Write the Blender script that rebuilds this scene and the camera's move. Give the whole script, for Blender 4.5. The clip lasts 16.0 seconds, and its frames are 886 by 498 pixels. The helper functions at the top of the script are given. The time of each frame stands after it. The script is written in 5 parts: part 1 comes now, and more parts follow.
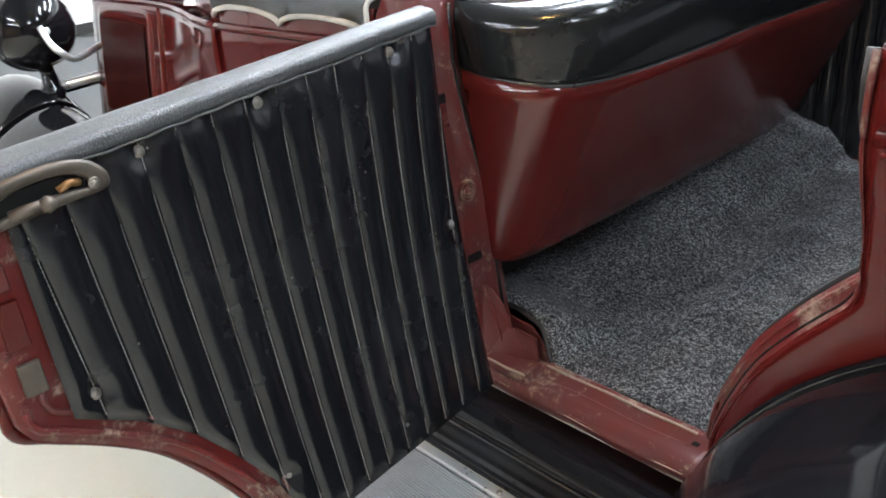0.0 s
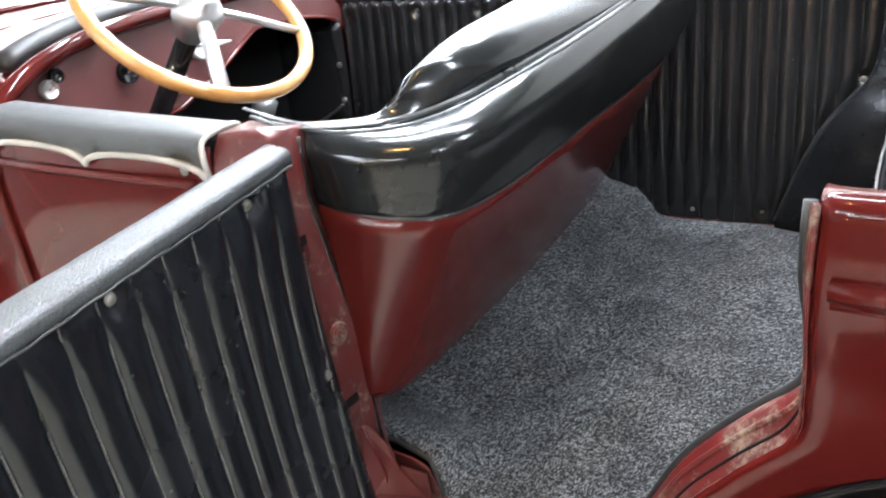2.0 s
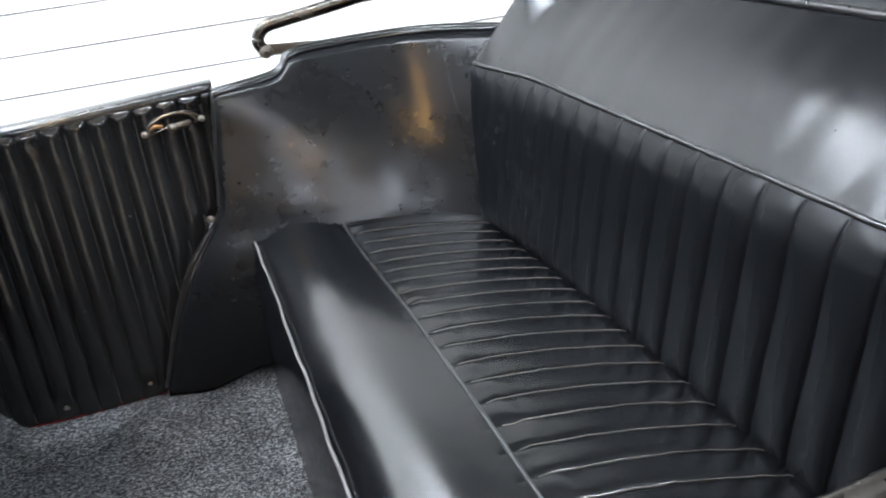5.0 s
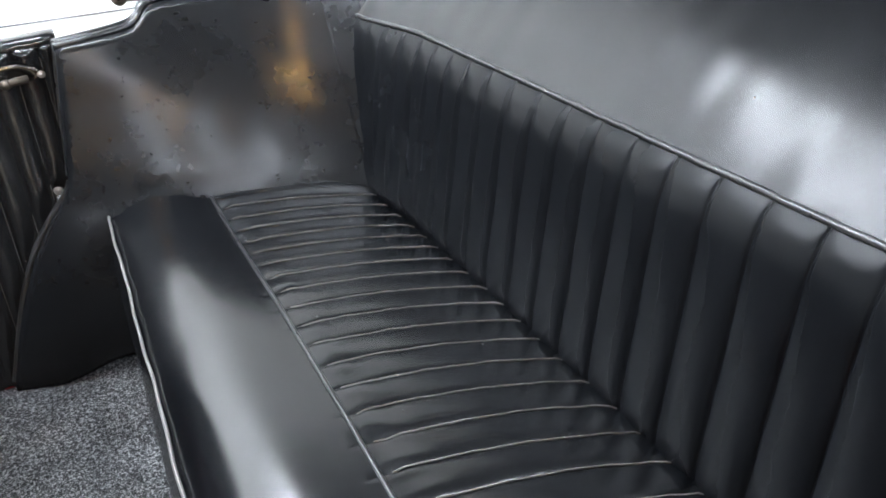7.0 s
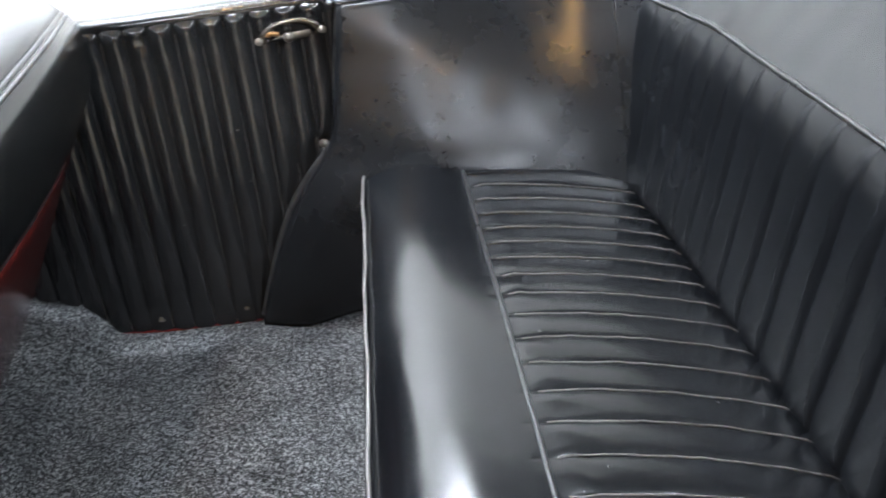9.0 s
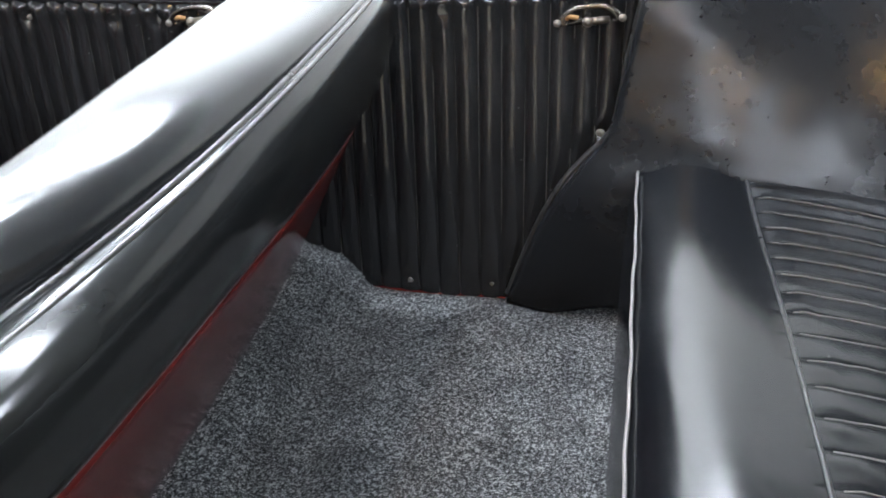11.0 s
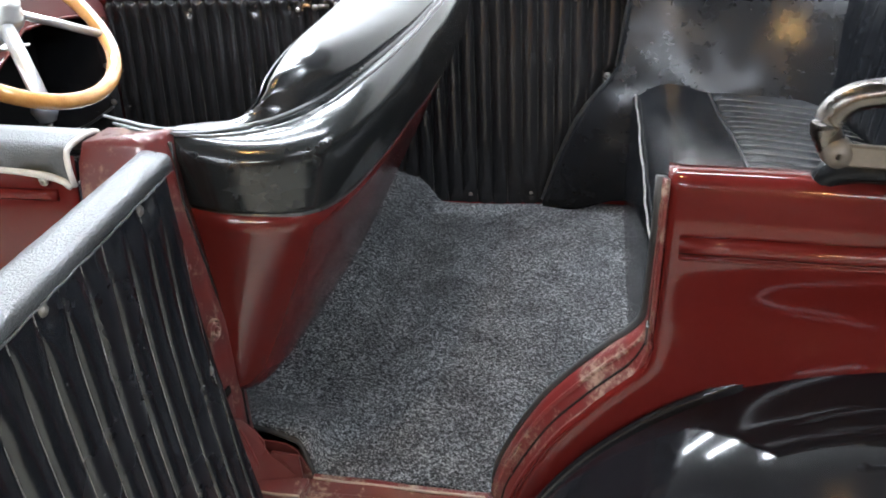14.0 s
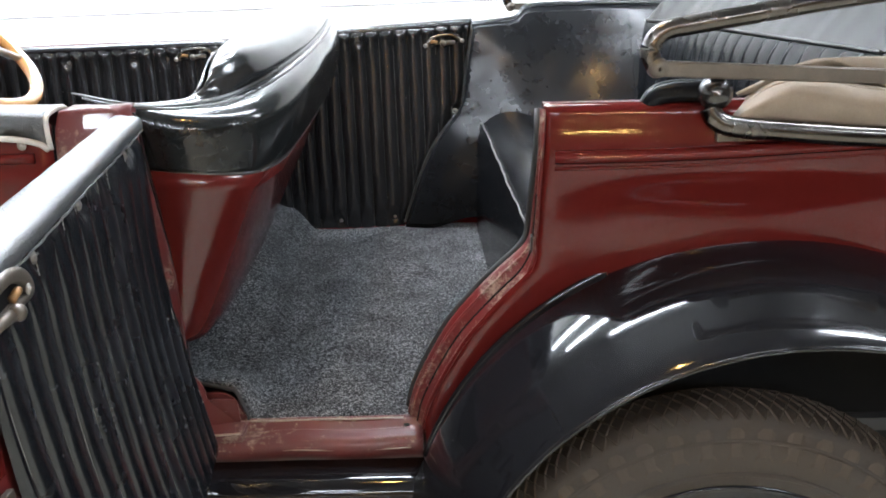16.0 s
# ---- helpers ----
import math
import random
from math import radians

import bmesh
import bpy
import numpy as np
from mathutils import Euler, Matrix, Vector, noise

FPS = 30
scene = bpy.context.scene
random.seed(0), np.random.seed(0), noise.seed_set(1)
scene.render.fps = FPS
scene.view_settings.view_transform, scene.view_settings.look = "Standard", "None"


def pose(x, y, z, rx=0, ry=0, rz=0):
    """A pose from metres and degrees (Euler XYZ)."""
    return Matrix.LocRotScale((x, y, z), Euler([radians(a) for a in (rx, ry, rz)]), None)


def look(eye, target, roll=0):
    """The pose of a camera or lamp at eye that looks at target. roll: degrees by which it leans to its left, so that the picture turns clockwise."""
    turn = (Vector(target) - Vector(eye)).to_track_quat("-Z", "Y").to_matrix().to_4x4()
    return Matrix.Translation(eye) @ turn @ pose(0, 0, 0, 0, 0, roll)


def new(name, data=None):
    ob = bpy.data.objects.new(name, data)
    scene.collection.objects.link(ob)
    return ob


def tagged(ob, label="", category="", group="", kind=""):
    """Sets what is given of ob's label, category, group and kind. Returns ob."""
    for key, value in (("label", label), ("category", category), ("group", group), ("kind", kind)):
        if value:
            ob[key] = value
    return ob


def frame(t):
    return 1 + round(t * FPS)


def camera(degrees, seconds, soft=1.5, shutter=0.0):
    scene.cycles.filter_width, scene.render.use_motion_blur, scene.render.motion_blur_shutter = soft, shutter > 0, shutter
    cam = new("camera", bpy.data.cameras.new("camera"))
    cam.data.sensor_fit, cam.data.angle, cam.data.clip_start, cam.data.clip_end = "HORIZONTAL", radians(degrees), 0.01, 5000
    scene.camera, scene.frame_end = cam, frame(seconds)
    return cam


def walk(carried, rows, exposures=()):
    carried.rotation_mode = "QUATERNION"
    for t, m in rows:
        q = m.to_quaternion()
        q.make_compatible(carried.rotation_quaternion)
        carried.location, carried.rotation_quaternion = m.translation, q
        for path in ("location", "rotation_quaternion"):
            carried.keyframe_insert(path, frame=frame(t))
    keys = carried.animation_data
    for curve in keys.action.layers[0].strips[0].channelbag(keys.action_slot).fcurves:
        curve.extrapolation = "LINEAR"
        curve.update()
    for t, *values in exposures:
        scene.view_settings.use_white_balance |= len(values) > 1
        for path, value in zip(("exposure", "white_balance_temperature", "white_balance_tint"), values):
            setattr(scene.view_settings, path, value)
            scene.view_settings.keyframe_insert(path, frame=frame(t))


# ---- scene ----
cam = camera(54.5, 16.0, soft=1.75, shutter=0.35)
PATH = [
    (0, (0.972, -0.745, 1.339), (-0.462, 0.39, 0.528), -7),
    (0.5, (0.947, -0.745, 1.339), (-0.46, 0.432, 0.545), -7.6),
    (1, (0.92, -0.743, 1.363), (-0.431, 0.503, 0.573), -8),
    (1.5, (0.845, -0.738, 1.392), (-0.375, 0.636, 0.601), -7.8),
    (2, (0.781, -0.713, 1.44), (-0.276, 0.786, 0.643), -7.9),
    (2.5, (0.719, -0.67, 1.496), (-0.14, 0.945, 0.688), -7.6),
    (3, (0.658, -0.623, 1.57), (0.068, 1.094, 0.733), -6.6),
    (3.5, (0.612, -0.565, 1.603), (0.291, 1.223, 0.767), -7.4),
    (4, (0.545, -0.481, 1.58), (0.56, 1.339, 0.75), -7.5),
    (4.5, (0.552, -0.418, 1.599), (0.801, 1.36, 0.737), -6.7),
    (5, (0.614, -0.356, 1.572), (1.015, 1.391, 0.685), -6.7),
    (7.5, (0.707, -0.221, 1.523), (1.277, 1.402, 0.503), -3.8),
    (8, (0.723, -0.208, 1.541), (1.132, 1.444, 0.489), -4.9),
    (8.5, (0.731, -0.182, 1.543), (0.945, 1.507, 0.495), -5.5),
    (9, (0.751, -0.134, 1.539), (0.709, 1.572, 0.495), -5.4),
    (9.5, (0.741, -0.112, 1.52), (0.51, 1.594, 0.5), -4.1),
    (10, (0.715, -0.108, 1.508), (0.347, 1.58, 0.501), -3.2),
    (12.5, (0.624, -0.423, 1.526), (0.053, 1.213, 0.527), -4),
    (13, (0.618, -0.575, 1.516), (0.062, 1.085, 0.549), -4.1),
    (13.5, (0.649, -0.739, 1.514), (0.103, 0.949, 0.591), -4.5),
    (14, (0.653, -0.881, 1.495), (0.185, 0.859, 0.626), -3.9),
    (14.5, (0.618, -1.001, 1.48), (0.286, 0.795, 0.665), -3.5),
    (15, (0.586, -1.106, 1.451), (0.391, 0.734, 0.691), -2.1),
    (15.5, (0.563, -1.184, 1.419), (0.46, 0.684, 0.71), -2.1),
    (16, (0.555, -1.239, 1.385), (0.498, 0.647, 0.722), -2.3),
]
walk(cam, [(t, look(eye, target, roll)) for t, eye, target, roll in PATH], exposures=[(0.0, 0.2), (1.0, 0.25), (2.0, 0.7), (3.0, 0.45), (5.0, 0.1), (8.0, 0.4), (9.0, 0.48), (10.0, 0.5), (13.0, 0.3), (14.5, 0.38), (16.0, 0.25)])

# ---- world and lamps ----
world = bpy.data.worlds.new("world")
scene.world = world
world.use_nodes = True
world.node_tree.nodes["Background"].inputs[0].default_value = (0.75, 0.8, 0.9, 1)
world.node_tree.nodes["Background"].inputs[1].default_value = 0.15
TUBE_STRENGTH = 124.0
WARM_STRENGTH = 700.0


# ---- materials ----
def nodes_of(name):
    m = bpy.data.materials.new(name)
    m.use_nodes = True
    nt = m.node_tree
    return m, nt, nt.nodes["Principled BSDF"]


def noise_tex(nt, scale, detail=4.0, rough=0.6, coords="Object"):
    tc = nt.nodes.new("ShaderNodeTexCoord")
    n = nt.nodes.new("ShaderNodeTexNoise")
    n.inputs["Scale"].default_value = scale
    n.inputs["Detail"].default_value = detail
    n.inputs["Roughness"].default_value = rough
    nt.links.new(tc.outputs[coords], n.inputs["Vector"])
    return n


def ramp(nt, src, stops):
    r = nt.nodes.new("ShaderNodeValToRGB")
    el = r.color_ramp.elements
    while len(el) < len(stops):
        el.new(0.5)
    for e, (p, c) in zip(el, stops):
        e.position = p
        e.color = (*c, 1) if len(c) == 3 else c
    nt.links.new(src, r.inputs["Fac"])
    return r


def bump(nt, bsdf, src, strength, dist, prev=None):
    b = nt.nodes.new("ShaderNodeBump")
    b.inputs["Strength"].default_value = strength
    b.inputs["Distance"].default_value = dist
    nt.links.new(src, b.inputs["Height"])
    if prev:
        nt.links.new(prev.outputs[0], b.inputs["Normal"])
    nt.links.new(b.outputs[0], bsdf.inputs["Normal"])
    return b


def surface(name, dark, light, rough=(0.3, 0.5), scale=6.0, grain=300.0, grain_depth=0.0003, metal=0.0, coat=0.0,
            wave_depth=0.0, wave_scale=8.0, spec=0.5, coords="Object"):
    """A two-scale procedural surface: blotches, fine grain, uneven gloss and relief."""
    m, nt, b = nodes_of(name)
    big, fine = noise_tex(nt, scale, 5, 0.6, coords), noise_tex(nt, grain, 3, 0.6, coords)
    mix = nt.nodes.new("ShaderNodeMath")
    mix.operation = "MULTIPLY_ADD"
    nt.links.new(fine.outputs["Fac"], mix.inputs[0])
    mix.inputs[1].default_value = 0.35
    nt.links.new(big.outputs["Fac"], mix.inputs[2])
    col = ramp(nt, mix.outputs[0], [(0.3, dark), (1.05, light)])
    nt.links.new(col.outputs[0], b.inputs["Base Color"])
    r = ramp(nt, big.outputs["Fac"], [(0.3, (rough[0],) * 3), (0.75, (rough[1],) * 3)])
    nt.links.new(r.outputs[0], b.inputs["Roughness"])
    b.inputs["Metallic"].default_value = metal
    b.inputs["Specular IOR Level"].default_value = spec
    b.inputs["Coat Weight"].default_value = coat
    b.inputs["Coat Roughness"].default_value = 0.04
    prev = bump(nt, b, fine.outputs["Fac"], 0.6, grain_depth) if grain_depth else None
    if wave_depth:
        w = noise_tex(nt, wave_scale, 2, 0.5, coords)
        bump(nt, b, w.outputs["Fac"], 0.8, wave_depth, prev)
    return m


def worn_paint(name, paint, under, amount):
    """Old paint that is chipped through to primer and rust in patches."""
    m, nt, b = nodes_of(name)
    n1, n2 = noise_tex(nt, 75, 8, 0.75), noise_tex(nt, 14, 5, 0.65)
    mul = nt.nodes.new("ShaderNodeMath")
    mul.operation = "MULTIPLY"
    nt.links.new(n1.outputs["Fac"], mul.inputs[0])
    nt.links.new(n2.outputs["Fac"], mul.inputs[1])
    chip = ramp(nt, mul.outputs[0], [(amount, (0, 0, 0)), (amount + 0.07, (0.85, 0.85, 0.85))])
    dirt = ramp(nt, n2.outputs["Fac"], [(0.3, paint), (0.75, tuple(0.6 * c + 0.02 for c in paint))])
    low = ramp(nt, n1.outputs["Fac"], [(0.4, under[0]), (0.7, under[1])])
    mx = nt.nodes.new("ShaderNodeMix")
    mx.data_type = "RGBA"
    nt.links.new(chip.outputs[0], mx.inputs["Factor"])
    nt.links.new(dirt.outputs[0], mx.inputs["A"])
    nt.links.new(low.outputs[0], mx.inputs["B"])
    nt.links.new(mx.outputs["Result"], b.inputs["Base Color"])
    b.inputs["Specular IOR Level"].default_value = 0.22
    rr = ramp(nt, chip.outputs[0], [(0.0, (0.32,) * 3), (1.0, (0.75,) * 3)])
    nt.links.new(rr.outputs[0], b.inputs["Roughness"])
    bump(nt, b, chip.outputs[0], 0.4, -0.0008)
    return m


def flecks(m, scale, colour):
    """Sparse pale specks of lint and scuffs over a finished surface."""
    nt = m.node_tree
    b = nt.nodes["Principled BSDF"]
    src = b.inputs["Base Color"].links[0].from_socket
    tc = nt.nodes.new("ShaderNodeTexCoord")
    v = nt.nodes.new("ShaderNodeTexVoronoi")
    v.inputs["Scale"].default_value = scale
    v.inputs["Randomness"].default_value = 1.0
    nt.links.new(tc.outputs["Object"], v.inputs["Vector"])
    near = ramp(nt, v.outputs["Distance"], [(0.035, (1, 1, 1)), (0.06, (0, 0, 0))])
    some = ramp(nt, v.outputs["Color"], [(0.62, (0, 0, 0)), (0.66, (1, 1, 1))])
    mul = nt.nodes.new("ShaderNodeMath")
    mul.operation = "MULTIPLY"
    nt.links.new(near.outputs[0], mul.inputs[0])
    nt.links.new(some.outputs[0], mul.inputs[1])
    mx = nt.nodes.new("ShaderNodeMix")
    mx.data_type = "RGBA"
    nt.links.new(mul.outputs[0], mx.inputs["Factor"])
    nt.links.new(src, mx.inputs["A"])
    mx.inputs["B"].default_value = (*colour, 1)
    nt.links.new(mx.outputs["Result"], b.inputs["Base Color"])
    return m


def glow(name, colour, strength):
    m, nt, b = nodes_of(name)
    b.inputs["Base Color"].default_value = (0.8, 0.8, 0.8, 1)
    b.inputs["Emission Color"].default_value = (*colour, 1)
    b.inputs["Emission Strength"].default_value = strength
    return m


def carpet_material():
    m, nt, b = nodes_of("heather_carpet")
    fine, mid, big = noise_tex(nt, 330, 2, 0.7), noise_tex(nt, 150, 3, 0.75), noise_tex(nt, 5, 3, 0.5)
    add = nt.nodes.new("ShaderNodeMath")
    add.operation = "MULTIPLY_ADD"
    nt.links.new(mid.outputs["Fac"], add.inputs[0])
    add.inputs[1].default_value = 0.75
    nt.links.new(fine.outputs["Fac"], add.inputs[2])
    col = ramp(nt, add.outputs[0], [(0.72, (0.008, 0.0082, 0.0088)), (0.85, (0.033, 0.0345, 0.036)), (0.94, (0.085, 0.088, 0.091)), (1.0, (0.2, 0.202, 0.202))])
    worn = ramp(nt, noise_tex(nt, 11, 4, 0.6).outputs["Fac"], [(0.32, (0.55, 0.55, 0.56)), (0.65, (1.1, 1.1, 1.1))])
    mul = nt.nodes.new("ShaderNodeMix")
    mul.data_type, mul.blend_type = "RGBA", "MULTIPLY"
    mul.inputs["Factor"].default_value = 1.0
    nt.links.new(col.outputs[0], mul.inputs["A"])
    nt.links.new(worn.outputs[0], mul.inputs["B"])
    nt.links.new(mul.outputs["Result"], b.inputs["Base Color"])
    b.inputs["Roughness"].default_value = 0.95
    b.inputs["Specular IOR Level"].default_value = 0.15
    p = bump(nt, b, add.outputs[0], 0.8, 0.003)
    bump(nt, b, big.outputs["Fac"], 0.5, 0.008, p)
    return m


RED = surface("maroon_coach_paint", (0.052, 0.0056, 0.0046), (0.066, 0.0072, 0.006), (0.08, 0.14), 3, 60, 0.0, coat=0.14, spec=0.15)
RED_IN = surface("maroon_panel_paint", (0.052, 0.0062, 0.0052), (0.068, 0.0082, 0.007), (0.14, 0.2), 3, 90, 0.0, coat=0.15, spec=0.3, wave_depth=0.001, wave_scale=4)
RED_WORN = worn_paint("chipped_maroon_paint", (0.095, 0.009, 0.008), ((0.09, 0.05, 0.035), (0.3, 0.22, 0.17)), 0.268)
RED_OLD = worn_paint("rubbed_maroon_paint", (0.088, 0.018, 0.016), ((0.1, 0.062, 0.042), (0.26, 0.2, 0.155)), 0.318)
RED_CHIP = worn_paint("flaking_maroon_edge", (0.1, 0.012, 0.01), ((0.1, 0.065, 0.045), (0.28, 0.215, 0.17)), 0.255)
RED_PILLAR = worn_paint("scratched_maroon_paint", (0.078, 0.0095, 0.008), ((0.08, 0.04, 0.03), (0.22, 0.15, 0.115)), 0.3)
RED_PILLAR.node_tree.nodes["Principled BSDF"].inputs["Coat Weight"].default_value = 0.2
BARE = surface("bare_worn_edge", (0.12, 0.085, 0.06), (0.34, 0.28, 0.22), (0.4, 0.65), 60, 500, 0.0003)
RUBBER_DUST = surface("dust_brown_tread", (0.02, 0.013, 0.0075), (0.042, 0.028, 0.016), (0.75, 0.9), 14, 260, 0.0004)
BALL = surface("worn_black_enamel", (0.004, 0.004, 0.004), (0.012, 0.011, 0.010), (0.14, 0.25), 20, 300, 0.0002)
LEATHER = surface("black_leather", (0.0018, 0.0021, 0.0028), (0.0042, 0.0047, 0.0058), (0.19, 0.265), 5, 120, 0.0, wave_depth=0.0009, wave_scale=11, spec=0.5)
LEATHER_GLOSS = surface("glossy_black_leather", (0.005, 0.0056, 0.0065), (0.012, 0.013, 0.013), (0.13, 0.2), 6, 60, 0.0, wave_depth=0.0007, wave_scale=7, spec=0.34)
LEATHER_TOP = surface("polished_black_leather", (0.005, 0.0056, 0.0065), (0.010, 0.011, 0.012), (0.15, 0.21), 5, 60, 0.0, coat=0.05, spec=0.55, wave_depth=0.0007, wave_scale=8)
LEATHER_TRIM = surface("black_trim_leathercloth", (0.006, 0.0062, 0.0068), (0.011, 0.0112, 0.012), (0.14, 0.2), 7, 900, 0.00002, wave_depth=0.0012, wave_scale=16, spec=0.5)
LEATHER_SIDE = surface("black_padded_leathercloth", (0.0045, 0.005, 0.006), (0.008, 0.0086, 0.0098), (0.21, 0.28), 5, 60, 0.0, spec=0.25)
LEATHER_BACK = surface("black_backrest_leather", (0.0018, 0.0021, 0.0028), (0.0042, 0.0047, 0.0058), (0.2, 0.265), 5, 120, 0.0, spec=0.28)
LEATHER_PLEAT = surface("dulled_backrest_leather", (0.003, 0.0034, 0.0042), (0.006, 0.0066, 0.0078), (0.22, 0.29), 5, 120, 0.0, spec=0.09)
LEATHER_DOOR = surface("black_door_leathercloth", (0.003, 0.0036, 0.005), (0.006, 0.0068, 0.0088), (0.23, 0.3), 7, 60, 0.0, wave_depth=0.001, wave_scale=14, spec=0.44)
flecks(LEATHER_DOOR, 30, (0.12, 0.12, 0.115))
flecks(LEATHER_BACK, 34, (0.1, 0.1, 0.1))
flecks(LEATHER, 34, (0.1, 0.1, 0.1))
flecks(LEATHER_TRIM, 38, (0.12, 0.12, 0.115))
VINYL = surface("grey_grained_leathercloth", (0.02, 0.023, 0.025), (0.06, 0.064, 0.067), (0.26, 0.38), 6, 330, 0.004)
PIPING = surface("pale_worn_piping", (0.2, 0.19, 0.17), (0.45, 0.43, 0.39), (0.4, 0.6), 20, 500, 0.0002)
DASH = surface("satin_brown_maroon_paint", (0.085, 0.022, 0.021), (0.12, 0.035, 0.033), (0.4, 0.55), 5, 120, 0.0002)
THREAD_DIM = surface("dull_thread", (0.02, 0.02, 0.019), (0.05, 0.048, 0.045), (0.7, 0.85), 40, 700, 0.0)
PIPING_WORN = surface("grey_worn_piping", (0.06, 0.058, 0.054), (0.16, 0.153, 0.142), (0.4, 0.6), 40, 500, 0.0002)
THREAD_PALE = surface("grey_pink_thread", (0.07, 0.063, 0.06), (0.15, 0.138, 0.13), (0.7, 0.85), 40, 700, 0.0)
PIPING_BLACK = surface("black_piping", (0.012, 0.012, 0.013), (0.03, 0.03, 0.03), (0.25, 0.4), 20, 500, 0.0001)
THREAD = surface("pale_thread", (0.16, 0.15, 0.13), (0.36, 0.34, 0.3), (0.7, 0.85), 40, 700, 0.0)
BLACK = surface("black_enamel", (0.004, 0.004, 0.005), (0.007, 0.007, 0.008), (0.07, 0.12), 4, 60, 0.0, coat=0.25, spec=0.2, wave_depth=0.0012, wave_scale=4)
BLACK_DULL = surface("dull_black_metal", (0.006, 0.006, 0.006), (0.018, 0.017, 0.016), (0.45, 0.7), 9, 200, 0.0003)
CARPET = carpet_material()
NICKEL = surface("dulled_nickel_plate", (0.035, 0.032, 0.029), (0.12, 0.11, 0.1), (0.16, 0.34), 14, 300, 0.0002, metal=1.0)
BRIGHT = surface("bright_metal_trim", (0.66, 0.66, 0.65), (0.82, 0.82, 0.81), (0.25, 0.4), 10, 300, 0.0001, metal=0.7)
BRONZE = surface("tarnished_bronze", (0.055, 0.046, 0.037), (0.115, 0.098, 0.08), (0.32, 0.5), 30, 400, 0.0003, metal=0.5)
RUST = surface("rusty_brass", (0.13, 0.06, 0.02), (0.3, 0.17, 0.07), (0.4, 0.7), 60, 500, 0.0004, metal=0.5)
SCREW = surface("screw_metal", (0.1, 0.09, 0.08), (0.34, 0.32, 0.29), (0.3, 0.5), 120, 700, 0.0001, metal=0.8)
WOOD = surface("varnished_wheel_wood", (0.3, 0.13, 0.035), (0.5, 0.26, 0.085), (0.12, 0.2), 30, 200, 0.0001, coat=0.8)
ALLOY = surface("cast_aluminium", (0.5, 0.51, 0.52), (0.7, 0.71, 0.72), (0.28, 0.42), 20, 300, 0.0002, metal=0.9)
RUBBER = surface("dusty_tyre_rubber", (0.009, 0.0062, 0.0038), (0.028, 0.0185, 0.0105), (0.7, 0.9), 12, 220, 0.0008)
RIBBED = surface("grey_ribbed_rubber", (0.2, 0.205, 0.21), (0.32, 0.325, 0.33), (0.5, 0.7), 6, 260, 0.0003)
CANVAS = surface("beige_hood_canvas", (0.085, 0.064, 0.045), (0.2, 0.162, 0.122), (0.75, 0.9), 7, 500, 0.0008, wave_depth=0.008, wave_scale=11)
CONCRETE = surface("cream_painted_floor", (0.62, 0.6, 0.5), (0.74, 0.72, 0.62), (0.35, 0.5), 1.5, 90, 0.0003)
WHITE = surface("white_wall_paint", (0.72, 0.72, 0.7), (0.8, 0.8, 0.78), (0.55, 0.7), 1.2, 120, 0.0004)
GREY = surface("grey_dado_paint", (0.11, 0.115, 0.12), (0.16, 0.166, 0.17), (0.4, 0.6), 1.5, 120, 0.0004)
CEIL = surface("grey_ceiling_paint", (0.085, 0.086, 0.083), (0.115, 0.116, 0.112), (0.7, 0.85), 1.0, 90, 0.0003)
# invented browns for the unseen walls, set by how they reflect in the trim
SHADE_DARK = surface("dark_brown_reflection_wall", (0.07, 0.05, 0.035), (0.12, 0.088, 0.06), (0.5, 0.7), 1.2, 120, 0.0004)
SHADE = surface("brown_reflection_wall", (0.2, 0.135, 0.08), (0.3, 0.205, 0.125), (0.5, 0.7), 1.2, 120, 0.0004)
JOINT = surface("mortar_joint", (0.5, 0.5, 0.48), (0.6, 0.6, 0.58), (0.8, 0.9), 4, 120, 0.0004)
# near-black; also stands for shade in the wheel arch, louvres and sill gap
DARK = surface("dark_metal_and_shade", (0.004, 0.004, 0.004), (0.01, 0.01, 0.01), (0.7, 0.9), 5, 100, 0.0, spec=0.08)
TUBE = glow("cool_white_diffuser", (0.87, 0.95, 1.06), TUBE_STRENGTH)
WARM = glow("warm_bulb", (1.0, 0.58, 0.18), WARM_STRENGTH)


# ---- mesh helpers ----
def link_mesh(name, me, material, parent=None, label="", smooth=True):
    if smooth:
        me.polygons.foreach_set("use_smooth", [True] * len(me.polygons))
    me.materials.append(material)
    ob = new(name, me)
    if parent:
        ob.parent = parent
    return tagged(ob, label) if label else ob


def raw(name, verts, faces, material, parent=None, label="", smooth=True):
    me = bpy.data.meshes.new(name)
    me.from_pydata([tuple(v) for v in verts], [], faces)
    me.update()
    return link_mesh(name, me, material, parent, label, smooth)


def part(name, bm, material, parent, label="", smooth=False):
    bmesh.ops.recalc_face_normals(bm, faces=bm.faces)
    me = bpy.data.meshes.new(name)
    bm.to_mesh(me)
    bm.free()
    return link_mesh(name, me, material, parent, label, smooth)


def loft(name, rows, material, parent=None, label="", thick=0.0, wrap=False, offset=-1.0, smooth=True):
    """A skin over rows of points. thick: its wall, by a Solidify modifier."""
    n = len(rows[0])
    verts = [p for r in rows for p in r]
    faces = []
    for i in range(len(rows) - 1):
        for j in range(n if wrap else n - 1):
            k = (j + 1) % n
            faces.append((i * n + j, i * n + k, (i + 1) * n + k, (i + 1) * n + j))
    ob = raw(name, verts, faces, material, parent, label, smooth)
    if thick:
        s = ob.modifiers.new("wall", "SOLIDIFY")
        s.thickness, s.offset, s.use_even_offset = thick, offset, False
    return ob


